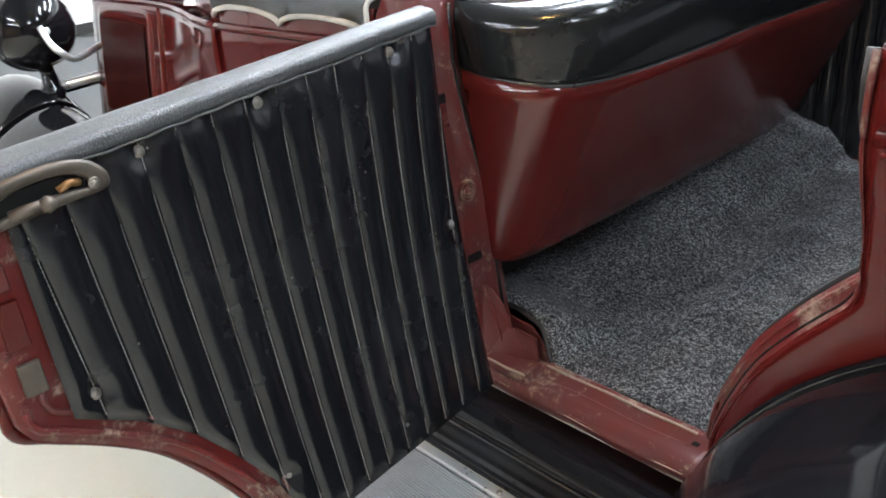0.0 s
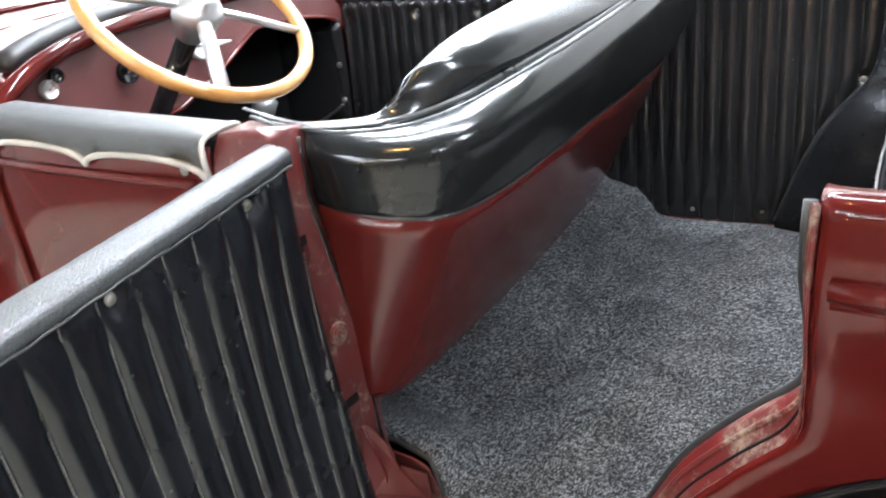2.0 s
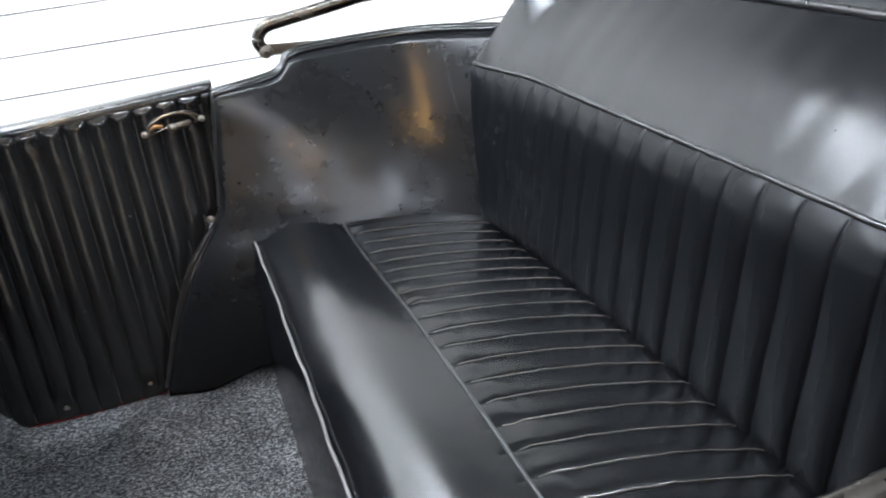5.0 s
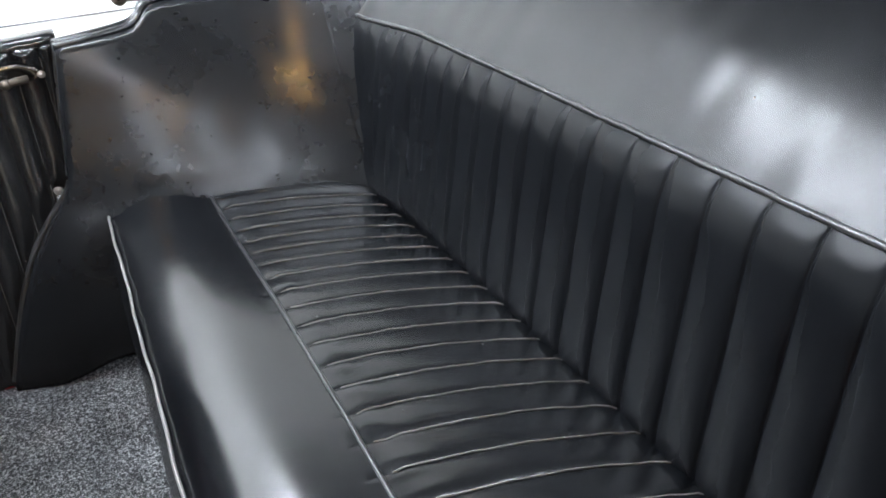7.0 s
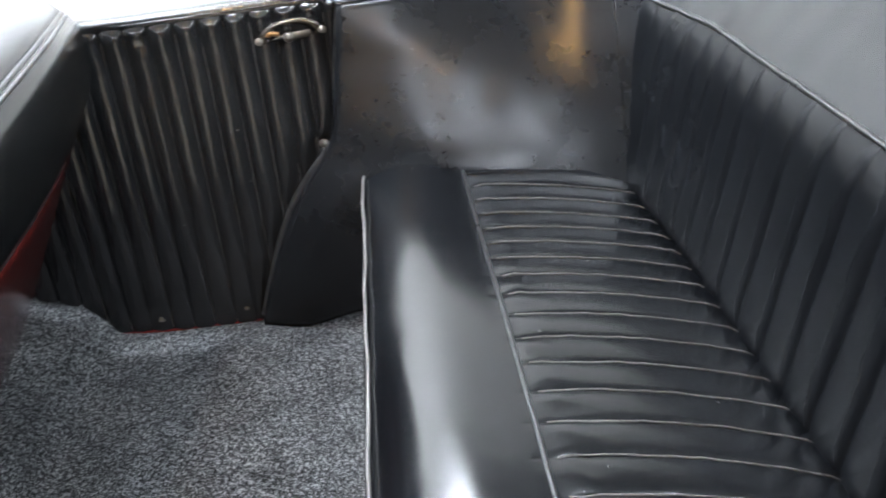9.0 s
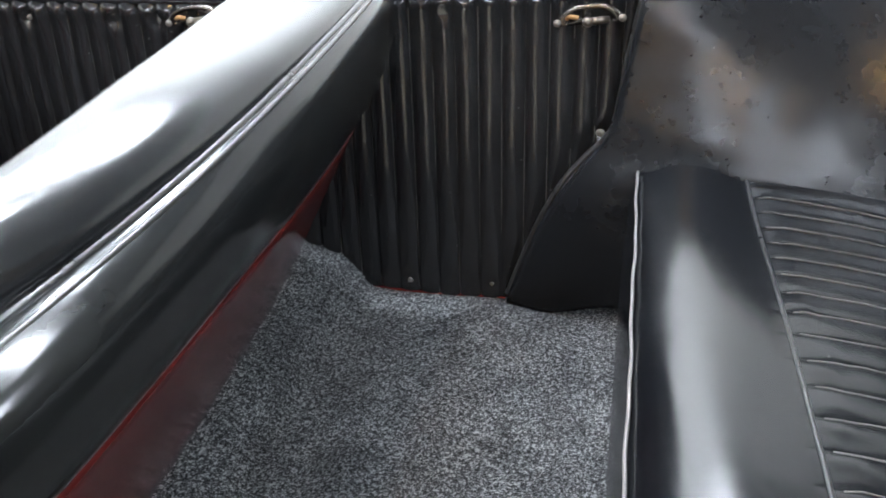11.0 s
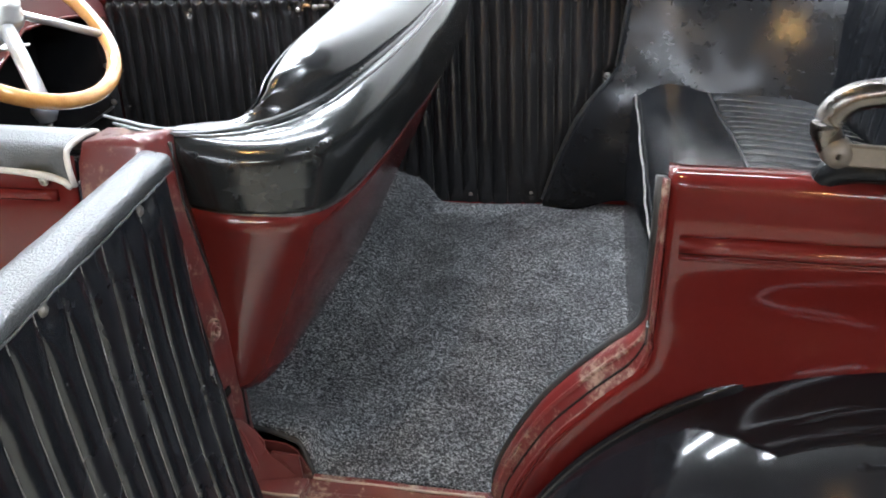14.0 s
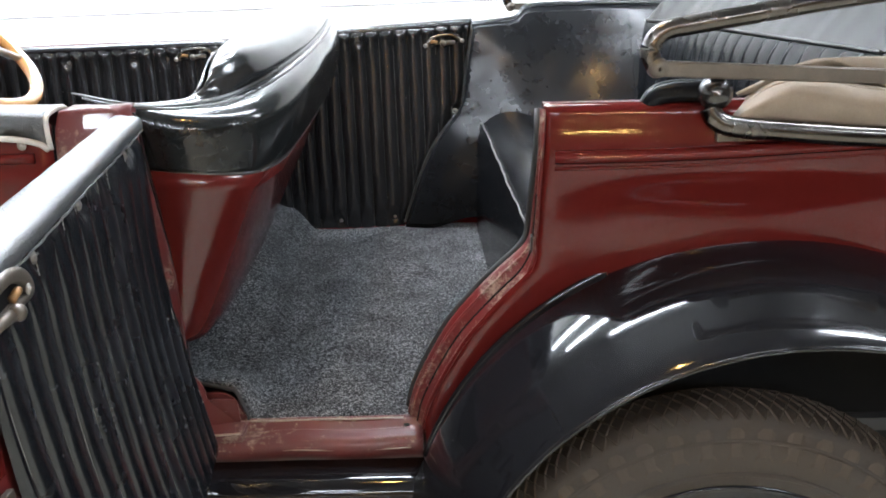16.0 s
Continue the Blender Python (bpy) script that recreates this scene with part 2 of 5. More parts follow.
def smooth_line(pts, n):
    """n points along a Catmull-Rom curve through pts."""
    p = [Vector(q) for q in pts]
    p = [2 * p[0] - p[1]] + p + [2 * p[-1] - p[-2]]
    out, m = [], len(p) - 3
    for i in range(n):
        f = i / (n - 1) * m
        k = min(int(f), m - 1)
        t = f - k
        a, b, c, d = p[k:k + 4]
        out.append(0.5 * (2 * b + (c - a) * t + (2 * a - 5 * b + 4 * c - d) * t * t + (3 * b - a - 3 * c + d) * t ** 3))
    return out


def curve_at(table, v):
    """Smooth value of a table of (v, value) pairs."""
    xs, ys = [a for a, _ in table], [b for _, b in table]
    return float(np.interp(v, xs, ys))


def soft_at(table, v, w=0.05):
    """curve_at, rounded off over a width w each way."""
    return sum(curve_at(table, v + w * k / 4) for k in range(-4, 5)) / 9


def tube(name, pts, r, material, parent=None, label="", sides=10, flat=1.0, closed=False, taper=None):
    """A round bar along pts; flat squeezes it across."""
    pts = [Vector(p) for p in pts]
    rows, up = [], Vector((0.03, 0.07, 1))
    n = len(pts)
    for i, p in enumerate(pts):
        a = pts[(i - 1) % n] if closed else pts[max(i - 1, 0)]
        b = pts[(i + 1) % n] if closed else pts[min(i + 1, n - 1)]
        d = (b - a).normalized()
        if abs(d.dot(up)) > 0.97 * up.length:
            side = d.cross(Vector((1, 0.1, 0))).normalized()
        else:
            side = d.cross(up).normalized()
        above = side.cross(d).normalized()
        rr = r if taper is None else r * taper(i / (n - 1))
        rows.append([p + side * math.cos(2 * math.pi * k / sides) * rr + above * math.sin(2 * math.pi * k / sides) * rr * flat for k in range(sides)])
    if closed:
        rows.append(rows[0])
    ob = loft(name, rows, material, parent, label, wrap=True)
    if not closed:
        me = ob.data
        bm = bmesh.new()
        bm.from_mesh(me)
        bmesh.ops.remove_doubles(bm, verts=bm.verts, dist=1e-6)
        bmesh.ops.holes_fill(bm, edges=[e for e in bm.edges if e.is_boundary], sides=0)
        bm.to_mesh(me)
        bm.free()
    return ob


def box(name, lo, hi, material, parent=None, label="", bevel=0.0, turn=None, segments=2):
    bm = bmesh.new()
    bmesh.ops.create_cube(bm, size=1)
    c = [(a + b) / 2 for a, b in zip(lo, hi)]
    s = [abs(b - a) for a, b in zip(lo, hi)]
    bmesh.ops.scale(bm, vec=s, verts=bm.verts)
    if bevel:
        bmesh.ops.bevel(bm, geom=bm.edges[:], offset=bevel, segments=segments, affect="EDGES", profile=0.5)
    if turn is not None:
        bmesh.ops.transform(bm, matrix=turn, verts=bm.verts)
    bmesh.ops.translate(bm, vec=c, verts=bm.verts)
    return part(name, bm, material, parent, label, smooth=False)


def lathe(name, profile, material, parent, centre, axis="y", label="", n=64, squash=1.0):
    """A body of revolution: profile of (along the axis, radius)."""
    rows = []
    for a, r in profile:
        row = []
        for k in range(n):
            w = 2 * math.pi * k / n
            u, v = r * math.cos(w), r * math.sin(w) * squash
            q = {"y": (u, a, v), "x": (a, u, v), "z": (u, v, a)}[axis]
            row.append(Vector(centre) + Vector(q))
        rows.append(row)
    return loft(name, rows, material, parent, label, wrap=True)


def screw(parent, place, normal, r=0.0055, material=None, name="screw"):
    """A domed trim screw in its cup washer."""
    q = Vector(normal).to_track_quat("Z", "Y").to_matrix()
    rows = []
    for rr, h in ((1.7, -0.3), (1.65, 0.12), (1.3, 0.28), (1.02, 0.12), (1.0, 0.3), (0.7, 0.55), (0.3, 0.68), (0.02, 0.7)):
        rows.append([Vector(place) + q @ Vector((rr * r * math.cos(k * math.pi / 6), rr * r * math.sin(k * math.pi / 6), h * r)) for k in range(12)])
    return loft(name, rows, material or SCREW, parent, wrap=True)


def pleat(f, sharp=0.5):
    """Height of a stuffed pleat over its width, 0 to 1 at f in 0..1."""
    return (max(0.0, 1 - (2 * f - 1) ** 2)) ** sharp


def sstep(a, b, v):
    t = min(max((v - a) / (b - a), 0), 1)
    return t * t * (3 - 2 * t)


# ---- the room ----
GROUND = -0.03
X0, X1, Y0, Y1, TOP = -3.4, 4.6, -7.0, 2.9, 3.3


def slab(name, lo, hi, material, label):
    return tagged(box(name, lo, hi, material), label, name.split("_")[0], kind="structure")


slab("ground", (X0 - 0.3, Y0 - 0.3, GROUND - 0.2), (X1 + 0.3, Y1 + 0.3, GROUND), CONCRETE, "cream painted concrete garage floor")
slab("ceiling", (X0 - 0.3, Y0 - 0.3, TOP), (X1 + 0.3, Y1 + 0.3, TOP + 0.2), CEIL, "plain grey ceiling above hanging strip lights")
# south and east walls are unseen; their brown is added to tint reflections
for nm, lo, hi in (("wall_north", (X0 - 0.2, Y1, GROUND), (X1 + 0.2, Y1 + 0.2, TOP)), ("wall_south", (X0 - 0.2, Y0 - 0.2, GROUND), (X1 + 0.2, Y0, TOP)),
                   ("wall_west", (X0 - 0.2, Y0, GROUND), (X0, Y1, TOP)), ("wall_east", (X1, Y0, GROUND), (X1 + 0.2, Y1, TOP))):
    slab(nm, lo, hi, SHADE if nm == "wall_south" else SHADE_DARK if nm == "wall_east" else WHITE, "white painted blockwork garage wall" if nm in ("wall_north", "wall_west") else "unseen brown wall added to shape reflections")
# grey dado boards with a capping on the walls
DADO = 0.82
for nm, lo, hi in (("trim", (X0, Y0 + 0.02, GROUND), (X0 + 0.012, Y1 - 0.02, DADO)),
                   ("trim", (X0, Y0, GROUND), (X1, Y0 + 0.012, DADO)), ("trim", (X1 - 0.012, Y0 + 0.02, GROUND), (X1, Y1 - 0.02, DADO))):
    tagged(box(nm, lo, hi, GREY), "grey painted dado on the wall", "trim", kind="structure")
tagged(box("trim", (X0 + 0.012, Y0 + 0.02, DADO - 0.03), (X0 + 0.03, Y1 - 0.02, DADO + 0.02), BLACK_DULL), "dark capping strip above the grey dado", "trim", kind="structure")


def block_courses():
    """Mortar joints of the white blockwork, slightly proud of the west wall."""
    verts, faces = [], []

    def bar(y0, y1, z0, z1):
        k = len(verts)
        x = X0 + 0.003
        verts.extend([(x - 0.003, y0, z0), (x, y0, z0), (x, y1, z0), (x - 0.003, y1, z0), (x - 0.003, y0, z1), (x, y0, z1), (x, y1, z1), (x - 0.003, y1, z1)])
        faces.extend([(k + 1, k + 2, k + 6, k + 5), (k + 4, k + 5, k + 6, k + 7), (k, k + 3, k + 2, k + 1), (k, k + 1, k + 5, k + 4), (k + 2, k + 3, k + 7, k + 6)])
    for i in range(11):
        z = DADO + 0.12 + 0.2 * i
        bar(Y0 + 0.02, Y1 - 0.02, z, z + 0.01)
        for j in range(15):
            y = Y0 + 0.2 + 0.42 * j + (0.21 if i % 2 else 0)
            if y < Y1 - 0.05:
                bar(y, y + 0.01, z + 0.01, z + 0.2)
    ob = raw("wall_joints", verts, faces, JOINT, smooth=False)
    tagged(ob, "pale mortar joints between white wall blocks", "wall joints", kind="structure")


block_courses()


def board_joints():
    """Fine level joints of the white boarding on the north wall."""
    verts, faces = [], []
    for i in range(22):
        z = 0.16 + 0.14 * i
        k = len(verts)
        y = Y1 - 0.003
        verts.extend([(X0 + 0.02, Y1, z), (X1 - 0.02, Y1, z), (X1 - 0.02, y, z), (X0 + 0.02, y, z), (X0 + 0.02, y, z + 0.005), (X1 - 0.02, y, z + 0.005), (X1 - 0.02, Y1, z + 0.005), (X0 + 0.02, Y1, z + 0.005)])
        faces.extend([(k, k + 1, k + 2, k + 3), (k + 3, k + 2, k + 5, k + 4), (k + 4, k + 5, k + 6, k + 7)])
    ob = raw("wall_joints", verts, faces, GREY, smooth=False)
    tagged(ob, "thin grey joints between white wall boards", "wall joints", kind="structure")


board_joints()


def strip_light(x, y, along="x", length=1.5):
    """A surface strip light with a glowing diffuser."""
    top = new("strip_light")
    a, b = (length / 2, 0.055) if along == "x" else (0.055, length / 2)
    h = TOP - 0.3
    box("housing", (x - a * 0.97, y - b * 0.4, h + 0.03), (x + a * 0.97, y + b * 0.4, h + 0.06), CEIL, top, bevel=0.006)
    for sg in (-0.8, 0.8):
        q = Vector((sg * a, 0, 0)) if along == "x" else Vector((0, sg * b, 0))
        tube("hanger", [Vector((x, y, TOP)) + q, Vector((x, y, h + 0.05)) + q], 0.004, NICKEL, top, sides=6)
    box("diffuser", (x - a, y - b, h - 0.02), (x + a, y + b, h + 0.028), TUBE, top, "glowing white diffuser", bevel=0.012)
    return tagged(top, "white fluorescent strip light hung below the ceiling", "strip light", "ceiling strip lights")


for lx, ly in ((-2.0, 2.1), (-0.6, 2.1), (0.2, 0.75), (-0.75, 1.4), (2.6, 0.3), (-0.9, -2.9), (3.3, -1.7), (-0.4, -4.6), (1.6, -4.6)):
    strip_light(lx, ly)


def pendant(x, y, z):
    top = new("pendant_lamp")
    tube("cord", [(x, y, TOP), (x, y, z + 0.14)], 0.004, BLACK_DULL, top, sides=6)
    lathe("shade", [(0.14, 0.02), (0.12, 0.04), (0.05, 0.09), (0.0, 0.12), (-0.002, 0.118), (0.045, 0.088), (0.115, 0.038), (0.135, 0.015)], BLACK_DULL, top, (x, y, z), "z", n=24)
    lathe("bulb", [(0.06, 0.005), (0.045, 0.025), (0.015, 0.038), (-0.015, 0.03), (-0.03, 0.004)], WARM, top, (x, y, z), "z", "glowing warm bulb", n=16)
    return tagged(top, "black pendant lamp with a warm bulb", "pendant lamp", "warm pendant lamps")


for px, py, pz in ((0.2, -0.3, 2.85), (0.8, -3.5, 2.85), (-1.6, -6.2, 1.75), (-0.4, -6.3, 1.7), (0.7, -6.2, 1.75), (1.9, -6.3, 1.7)):
    pendant(px, py, pz)

# ---- the car ----
car = tagged(new("vintage_car"), "maroon vintage touring car with black fenders, one door open", "car")


def y_near(z, x=0.5):
    """The near body side."""
    base = soft_at([(0.45, 0.05), (0.5, 0.045), (0.6, 0.035), (0.7, 0.018), (0.82, 0.0), (0.95, -0.014), (1.05, -0.030), (1.088, -0.034), (1.12, -0.030), (1.15, -0.024), (1.17, -0.014)], z, 0.05)
    base += (-0.016 - base) * sstep(0.68, 0.85, x) * sstep(1.08, 1.0, z)
    base -= 0.018 * sstep(0.5, 0.64, x) * sstep(0.98, 1.13, z)
    return base - 0.02 * sstep(0.66, 0.95, x) + 0.02 * sstep(1.15, 1.6, x) ** 1.5 * 4


def y_far(x, z):
    """The far inner side."""
    return 1.178 + 0.085 * (z - 0.62) + 0.1 * max(0.0, x - 0.27)


# rear door opening, jamb line from the top down to the sill: (x, z)
JAMB = [(0.664, 1.165), (0.66, 1.07), (0.656, 0.98), (0.652, 0.945), (0.637, 0.922), (0.612, 0.898), (0.571, 0.855), (0.525, 0.798), (0.486, 0.729), (0.458, 0.667), (0.446, 0.62)]
JZ = sorted((z, x) for x, z in JAMB)


def x_jamb(z):
    return curve_at(JZ, z)


def skin_gap(z):
    """How far the outer skin stands back from the rebate: a clean upright corner above, a wide curved step below."""
    return 0.005 + 0.02 * sstep(0.96, 0.9, z)


def rear_quarter():
    """The outer skin of the rear body beside the door opening."""
    rows = []
    zs = [0.56 + (1.152 - 0.56) * i / 46 for i in range(47)]
    for z in zs:
        rows.append([Vector((x0 + (1.75 - x0) * (j / 40) ** 1.25, 0, z)) for x0 in (x_jamb(z) + skin_gap(z),) for j in range(41)])
    for r in rows:
        for p in r:
            p.y = y_near(p.z, p.x) + 0.006 * max(0.0, 1 - (p.x - x_jamb(p.z) - skin_gap(p.z)) / 0.012)
    # rolled top edge
    last = rows[-1]
    for k in range(1, 7):
        w = k / 6 * math.pi / 2
        rows.append([Vector((p.x, p.y + 0.018 * (1 - math.cos(w)), p.z + 0.018 * math.sin(w))) for p in last])
    flat = rows[-1]
    rows.append([p + Vector((0, 0.012, 0.0)) for p in flat])
    rows.append([p + Vector((0, 0.017, -0.012)) for p in flat])
    ob = loft("rear_quarter_panel", rows, RED, car, "glossy maroon painted steel panel")
    # the wheel opening
    bm = bmesh.new()
    bm.from_mesh(ob.data)
    bmesh.ops.delete(bm, geom=[f for f in bm.faces if math.hypot(f.calc_center_median().x - 1.0, f.calc_center_median().z - 0.4) < 0.515 and f.calc_center_median().x > 0.56], context="FACES")
    bm.to_mesh(ob.data)
    bm.free()
    s = ob.modifiers.new("wall", "SOLIDIFY")
    s.thickness, s.offset = 0.003, 0.0
    return ob


quarter = rear_quarter()
# raised bead along the side
bead = [(x, y_near(1.1, x) - 0.002, 1.098 + 0.012 * sstep(0.7, 1.2, x)) for x in [0.682 + 0.05 * i for i in range(22)]]
tube("body_bead", [Vector(p) for p in bead], 0.0135, RED, quarter, "raised maroon swage bead", sides=12, flat=0.75)
tube("bead_lower_edge", [Vector(p) + Vector((0, 0.004, -0.017)) for p in bead], 0.0035, RED, quarter, sides=8)


def jamb():
    """The stepped door rebate behind the opening, chipped along its edges."""
    line = smooth_line([(x, 0, z) for x, z in JAMB], 60)
    rows = []
    for i, p in enumerate(line):
        a, b = line[max(i - 1, 0)], line[min(i + 1, 59)]
        d = (b - a).normalized()
        out = Vector((-d.z, 0, d.x))
        if out.x < 0:
            out = -out
        y = y_near(p.z, p.x)
        low = sstep(0.96, 0.9, p.z)
        prof = [(-0.002, 0.075), (-0.004, 0.05), (0.002, 0.046), (0.004, 0.040), (0.006 + 0.006 * low, 0.036), (0.010 + 0.008 * low, 0.018), (0.014 + 0.01 * low, 0.014), (0.018 + 0.012 * low, 0.006), (0.025, 0.003)]
        deep = 0.12 + 0.88 * sstep(1.15, 0.95, p.z)
        slim = 0.22 + 0.78 * low
        rows.append([p + out * u * slim + Vector((0, y + v * deep, 0)) for u, v in prof])
    return loft("door_rebate", rows, RED_WORN, car, "chipped maroon door rebate with bare edges")


rebate = jamb()


def rebate_lines():
    """Flaking ridges and a dark groove line along the curved rebate."""
    line = smooth_line([(x, 0, z) for x, z in JAMB], 60)
    ridge, lip, groove = [], [], []
    for i, p in enumerate(line):
        d = (line[min(i + 1, 59)] - line[max(i - 1, 0)]).normalized()
        out = Vector((-d.z, 0, d.x))
        out = -out if out.x < 0 else out
        y, low = y_near(p.z, p.x), sstep(0.96, 0.9, p.z)
        deep = 0.12 + 0.88 * sstep(1.15, 0.95, p.z)
        slim = 0.22 + 0.78 * low
        ridge.append(p + out * 0.003 * slim + Vector((0, y + 0.043 * deep, 0)))
        groove.append(p + out * (0.0075 + 0.007 * low) * slim + Vector((0, y + 0.029 * deep, 0)))
        lip.append(p + out * (0.014 + 0.010 * low) * slim + Vector((0, y + 0.0125 * deep, 0)))
    tube("rebate_ridge", ridge, 0.0032, RED_CHIP, rebate, "flaking ridge of the rebate", sides=8)
    tube("rebate_groove", groove[8:], 0.0022, DARK, rebate, "dark groove line", sides=6)
    tube("rebate_ridge", lip, 0.003, RED_CHIP, rebate, "flaking ridge of the rebate", sides=8)


rebate_lines()
seal = [Vector((x - 0.003, y_near(z, x) + 0.078 * (0.12 + 0.88 * sstep(1.15, 0.95, z)), z)) for x, z in [(p.x, p.z) for p in smooth_line([(x, 0, z) for x, z in JAMB], 40)]]
tube("door_seal", seal, 0.006, BLACK_DULL, rebate, "black rubber draught strip", sides=8)
box("striker_plate", (0.652, 0.008, 0.935), (0.662, 0.026, 0.962), BLACK_DULL, rebate, "worn metal latch striker", bevel=0.002)
for z, x in ((1.13, 0.0), (1.03, 0.0), (0.70, 0.003)):
    screw(rebate, (x_jamb(z) + 0.006 + x, y_near(z, x_jamb(z)) + 0.02, z), (-1, -0.2, 0), 0.0035, RED_WORN, name="bolt_head")


def sill():
    prof = [(0.05, 0.556), (0.04, 0.558), (0.028, 0.572), (0.015, 0.592), (0.022, 0.603), (0.034, 0.606), (0.06, 0.607), (0.064, 0.614), (0.078, 0.614), (0.08, 0.59), (0.08, 0.56)]
    rows = [[Vector((x, y, z + 0.002 * math.sin(31 * x))) for y, z in prof] for x in [0.05 + 0.42 * i / 30 for i in range(31)]]
    s = loft("door_sill", rows, RED_OLD, car, "rubbed maroon metal door sill with bare worn edges", thick=0.003)
    box("sill_edge_strip", (0.165, 0.066, 0.611), (0.44, 0.079, 0.6185), RED_CHIP, s, "flaking raised edge strip", bevel=0.002)
    tube("sill_groove", [Vector((0.168, 0.0635, 0.609)), Vector((0.3, 0.0635, 0.609)), Vector((0.44, 0.0635, 0.609))], 0.002, DARK, s, "dark groove line", sides=6)
    tube("sill_ridge", [Vector((x, 0.048, 0.6085 + 0.002 * math.sin(31 * x))) for x in [0.17 + 0.27 * i / 12 for i in range(13)]], 0.0016, RED_OLD, s, sides=6)
    tube("bare_lip", [Vector((x, 0.067 + 0.0008 * math.sin(50 * x), 0.6188)) for x in [0.168 + 0.268 * i / 20 for i in range(21)]], 0.0019, BARE, s, "bare rubbed metal lip", sides=6)
    tube("bare_lip", [Vector((x, 0.0135 + 0.001 * math.sin(40 * x), 0.5915 + 0.002 * math.sin(31 * x))) for x in [0.2 + 0.25 * i / 20 for i in range(21)]], 0.0013, BARE, s, sides=6)
    # no real opening: a dark block paints the shade of the end gap
    box("sill_gap_shade", (0.436, 0.052, 0.596), (0.446, 0.074, 0.6125), DARK, s, "dark block for the shaded gap at the end of the sill", bevel=0.001)
    box("sill_step", (0.082, 0.02, 0.604), (0.165, 0.07, 0.616), RED_OLD, s, "worn raised end plate of the sill", bevel=0.004)
    return s


sill_ob = sill()
for sy, sz in ((0.0165, 0.594), (0.0225, 0.6035)):
    tube("sill_ridge", [Vector((x, sy + 0.001 * math.sin(40 * x), sz + 0.002 * math.sin(31 * x))) for x in [0.06 + 0.4 * i / 24 for i in range(25)]], 0.0024, RED_CHIP, sill_ob, "flaking edge of the sill", sides=7)


def floor_pan():
    box("floor_pan", (-1.0, 0.085, 0.56), (1.55, 1.17, 0.585), BLACK_DULL, car, "dark floor boards under the carpet")
    box("chassis_rail", (-1.85, 0.2, 0.40), (1.6, 0.27, 0.52), BLACK_DULL, car, bevel=0.005)
    box("chassis_rail", (-1.85, 0.93, 0.40), (1.6, 1.0, 0.52), BLACK_DULL, car, bevel=0.005)


floor_pan()


# pillar between the doors
def pillar_x(z):
    return curve_at([(0.6, 0.062), (0.70, 0.066), (0.76, 0.072), (0.83, 0.078), (0.9, 0.080), (1.05, 0.07), (1.12, 0.062), (1.178, 0.056)], z)


def b_pillar():
    rows = []
    for i in range(33):
        z = 0.60 + 0.575 * i / 32
        top = sstep(1.15, 1.178, z)
        x0, x1 = -0.04 + 0.004 * top, pillar_x(z) - 0.004 * top
        y0 = y_near(z) + 0.008 * top + 0.004
        y1 = y0 + 0.062
        c = 0.006
        rows.append([Vector(p) for p in ((x0, y1, z), (x0, y0 + c, z), (x0 + c * 0.3, y0 + c * 0.3, z), (x0 + c, y0, z), (x1 - c, y0, z), (x1 - c * 0.3, y0 + c * 0.3, z), (x1, y0 + c, z),
                                         (x1, y0 + 0.028, z), (x1 + 0.006, y0 + 0.031, z), (x1 + 0.006, y1, z))])
    cap = [p + Vector((0, 0, 0.003)) for p in rows[-1]]
    mid = sum((p for p in cap), Vector()) / len(cap)
    rows.append([mid + (p - mid) * 0.96 + Vector((0, 0, 0.002)) for p in cap])
    rows.append([mid + (p - mid) * 0.02 + Vector((0, 0, 0.006)) for p in cap])
    ob = loft("door_pillar", rows, RED_PILLAR, car, "maroon door pillar with a rounded top", wrap=True)
    # hinge and buffer fittings on the face that shuts against the door
    for z in (1.047, 0.797):
        fx = pillar_x(z)
        box("hinge_slot", (fx - 0.006, y_near(z) + 0.007, z - 0.007), (fx + 0.0016, y_near(z) + 0.033, z + 0.006), DARK, ob, "dark slot for the hinge")
        box("hinge_leaf", (fx - 0.004, y_near(z) + 0.011, z - 0.048), (fx + 0.002, y_near(z) + 0.034, z - 0.008), RED_PILLAR, ob, bevel=0.0015)
    for z in (1.022, 1.01, 1.13, 0.77):
        screw(ob, (pillar_x(z) + 0.002, y_near(z) + 0.024, z), (1, 0, 0), 0.003, RED_WORN, name="screw")
    for r, d in ((0.0155, 0.003), (0.0105, 0.005), (0.0055, 0.008)):
        lathe("buffer_ring", [(-0.002, r), (d, r), (d + 0.0015, r - 0.0015), (d, r - 0.0035), (-0.002, r - 0.0035)], RED_CHIP, ob, (pillar_x(0.908) + 0.003, y_near(0.908) + 0.025, 0.908), "x", n=24)
    edge = [Vector((pillar_x(z) + 0.003, y_near(z) + 0.056, z)) for z in [1.168 - 0.5 * i / 20 for i in range(21)]]
    tube("pillar_welt", edge, 0.0045, LEATHER_TRIM, ob, "black rolled welt beside the seat", sides=8)
    tube("pillar_welt", [p + Vector((-0.002, -0.010, 0)) for p in edge], 0.003, RED_WORN, ob, sides=8)
    return ob


pillar = b_pillar()
box("pillar_lining", (-0.034, 0.048, 0.66), (0.062, 0.07, 1.15), LEATHER_TRIM, pillar, "black lining behind the pillar", bevel=0.003)


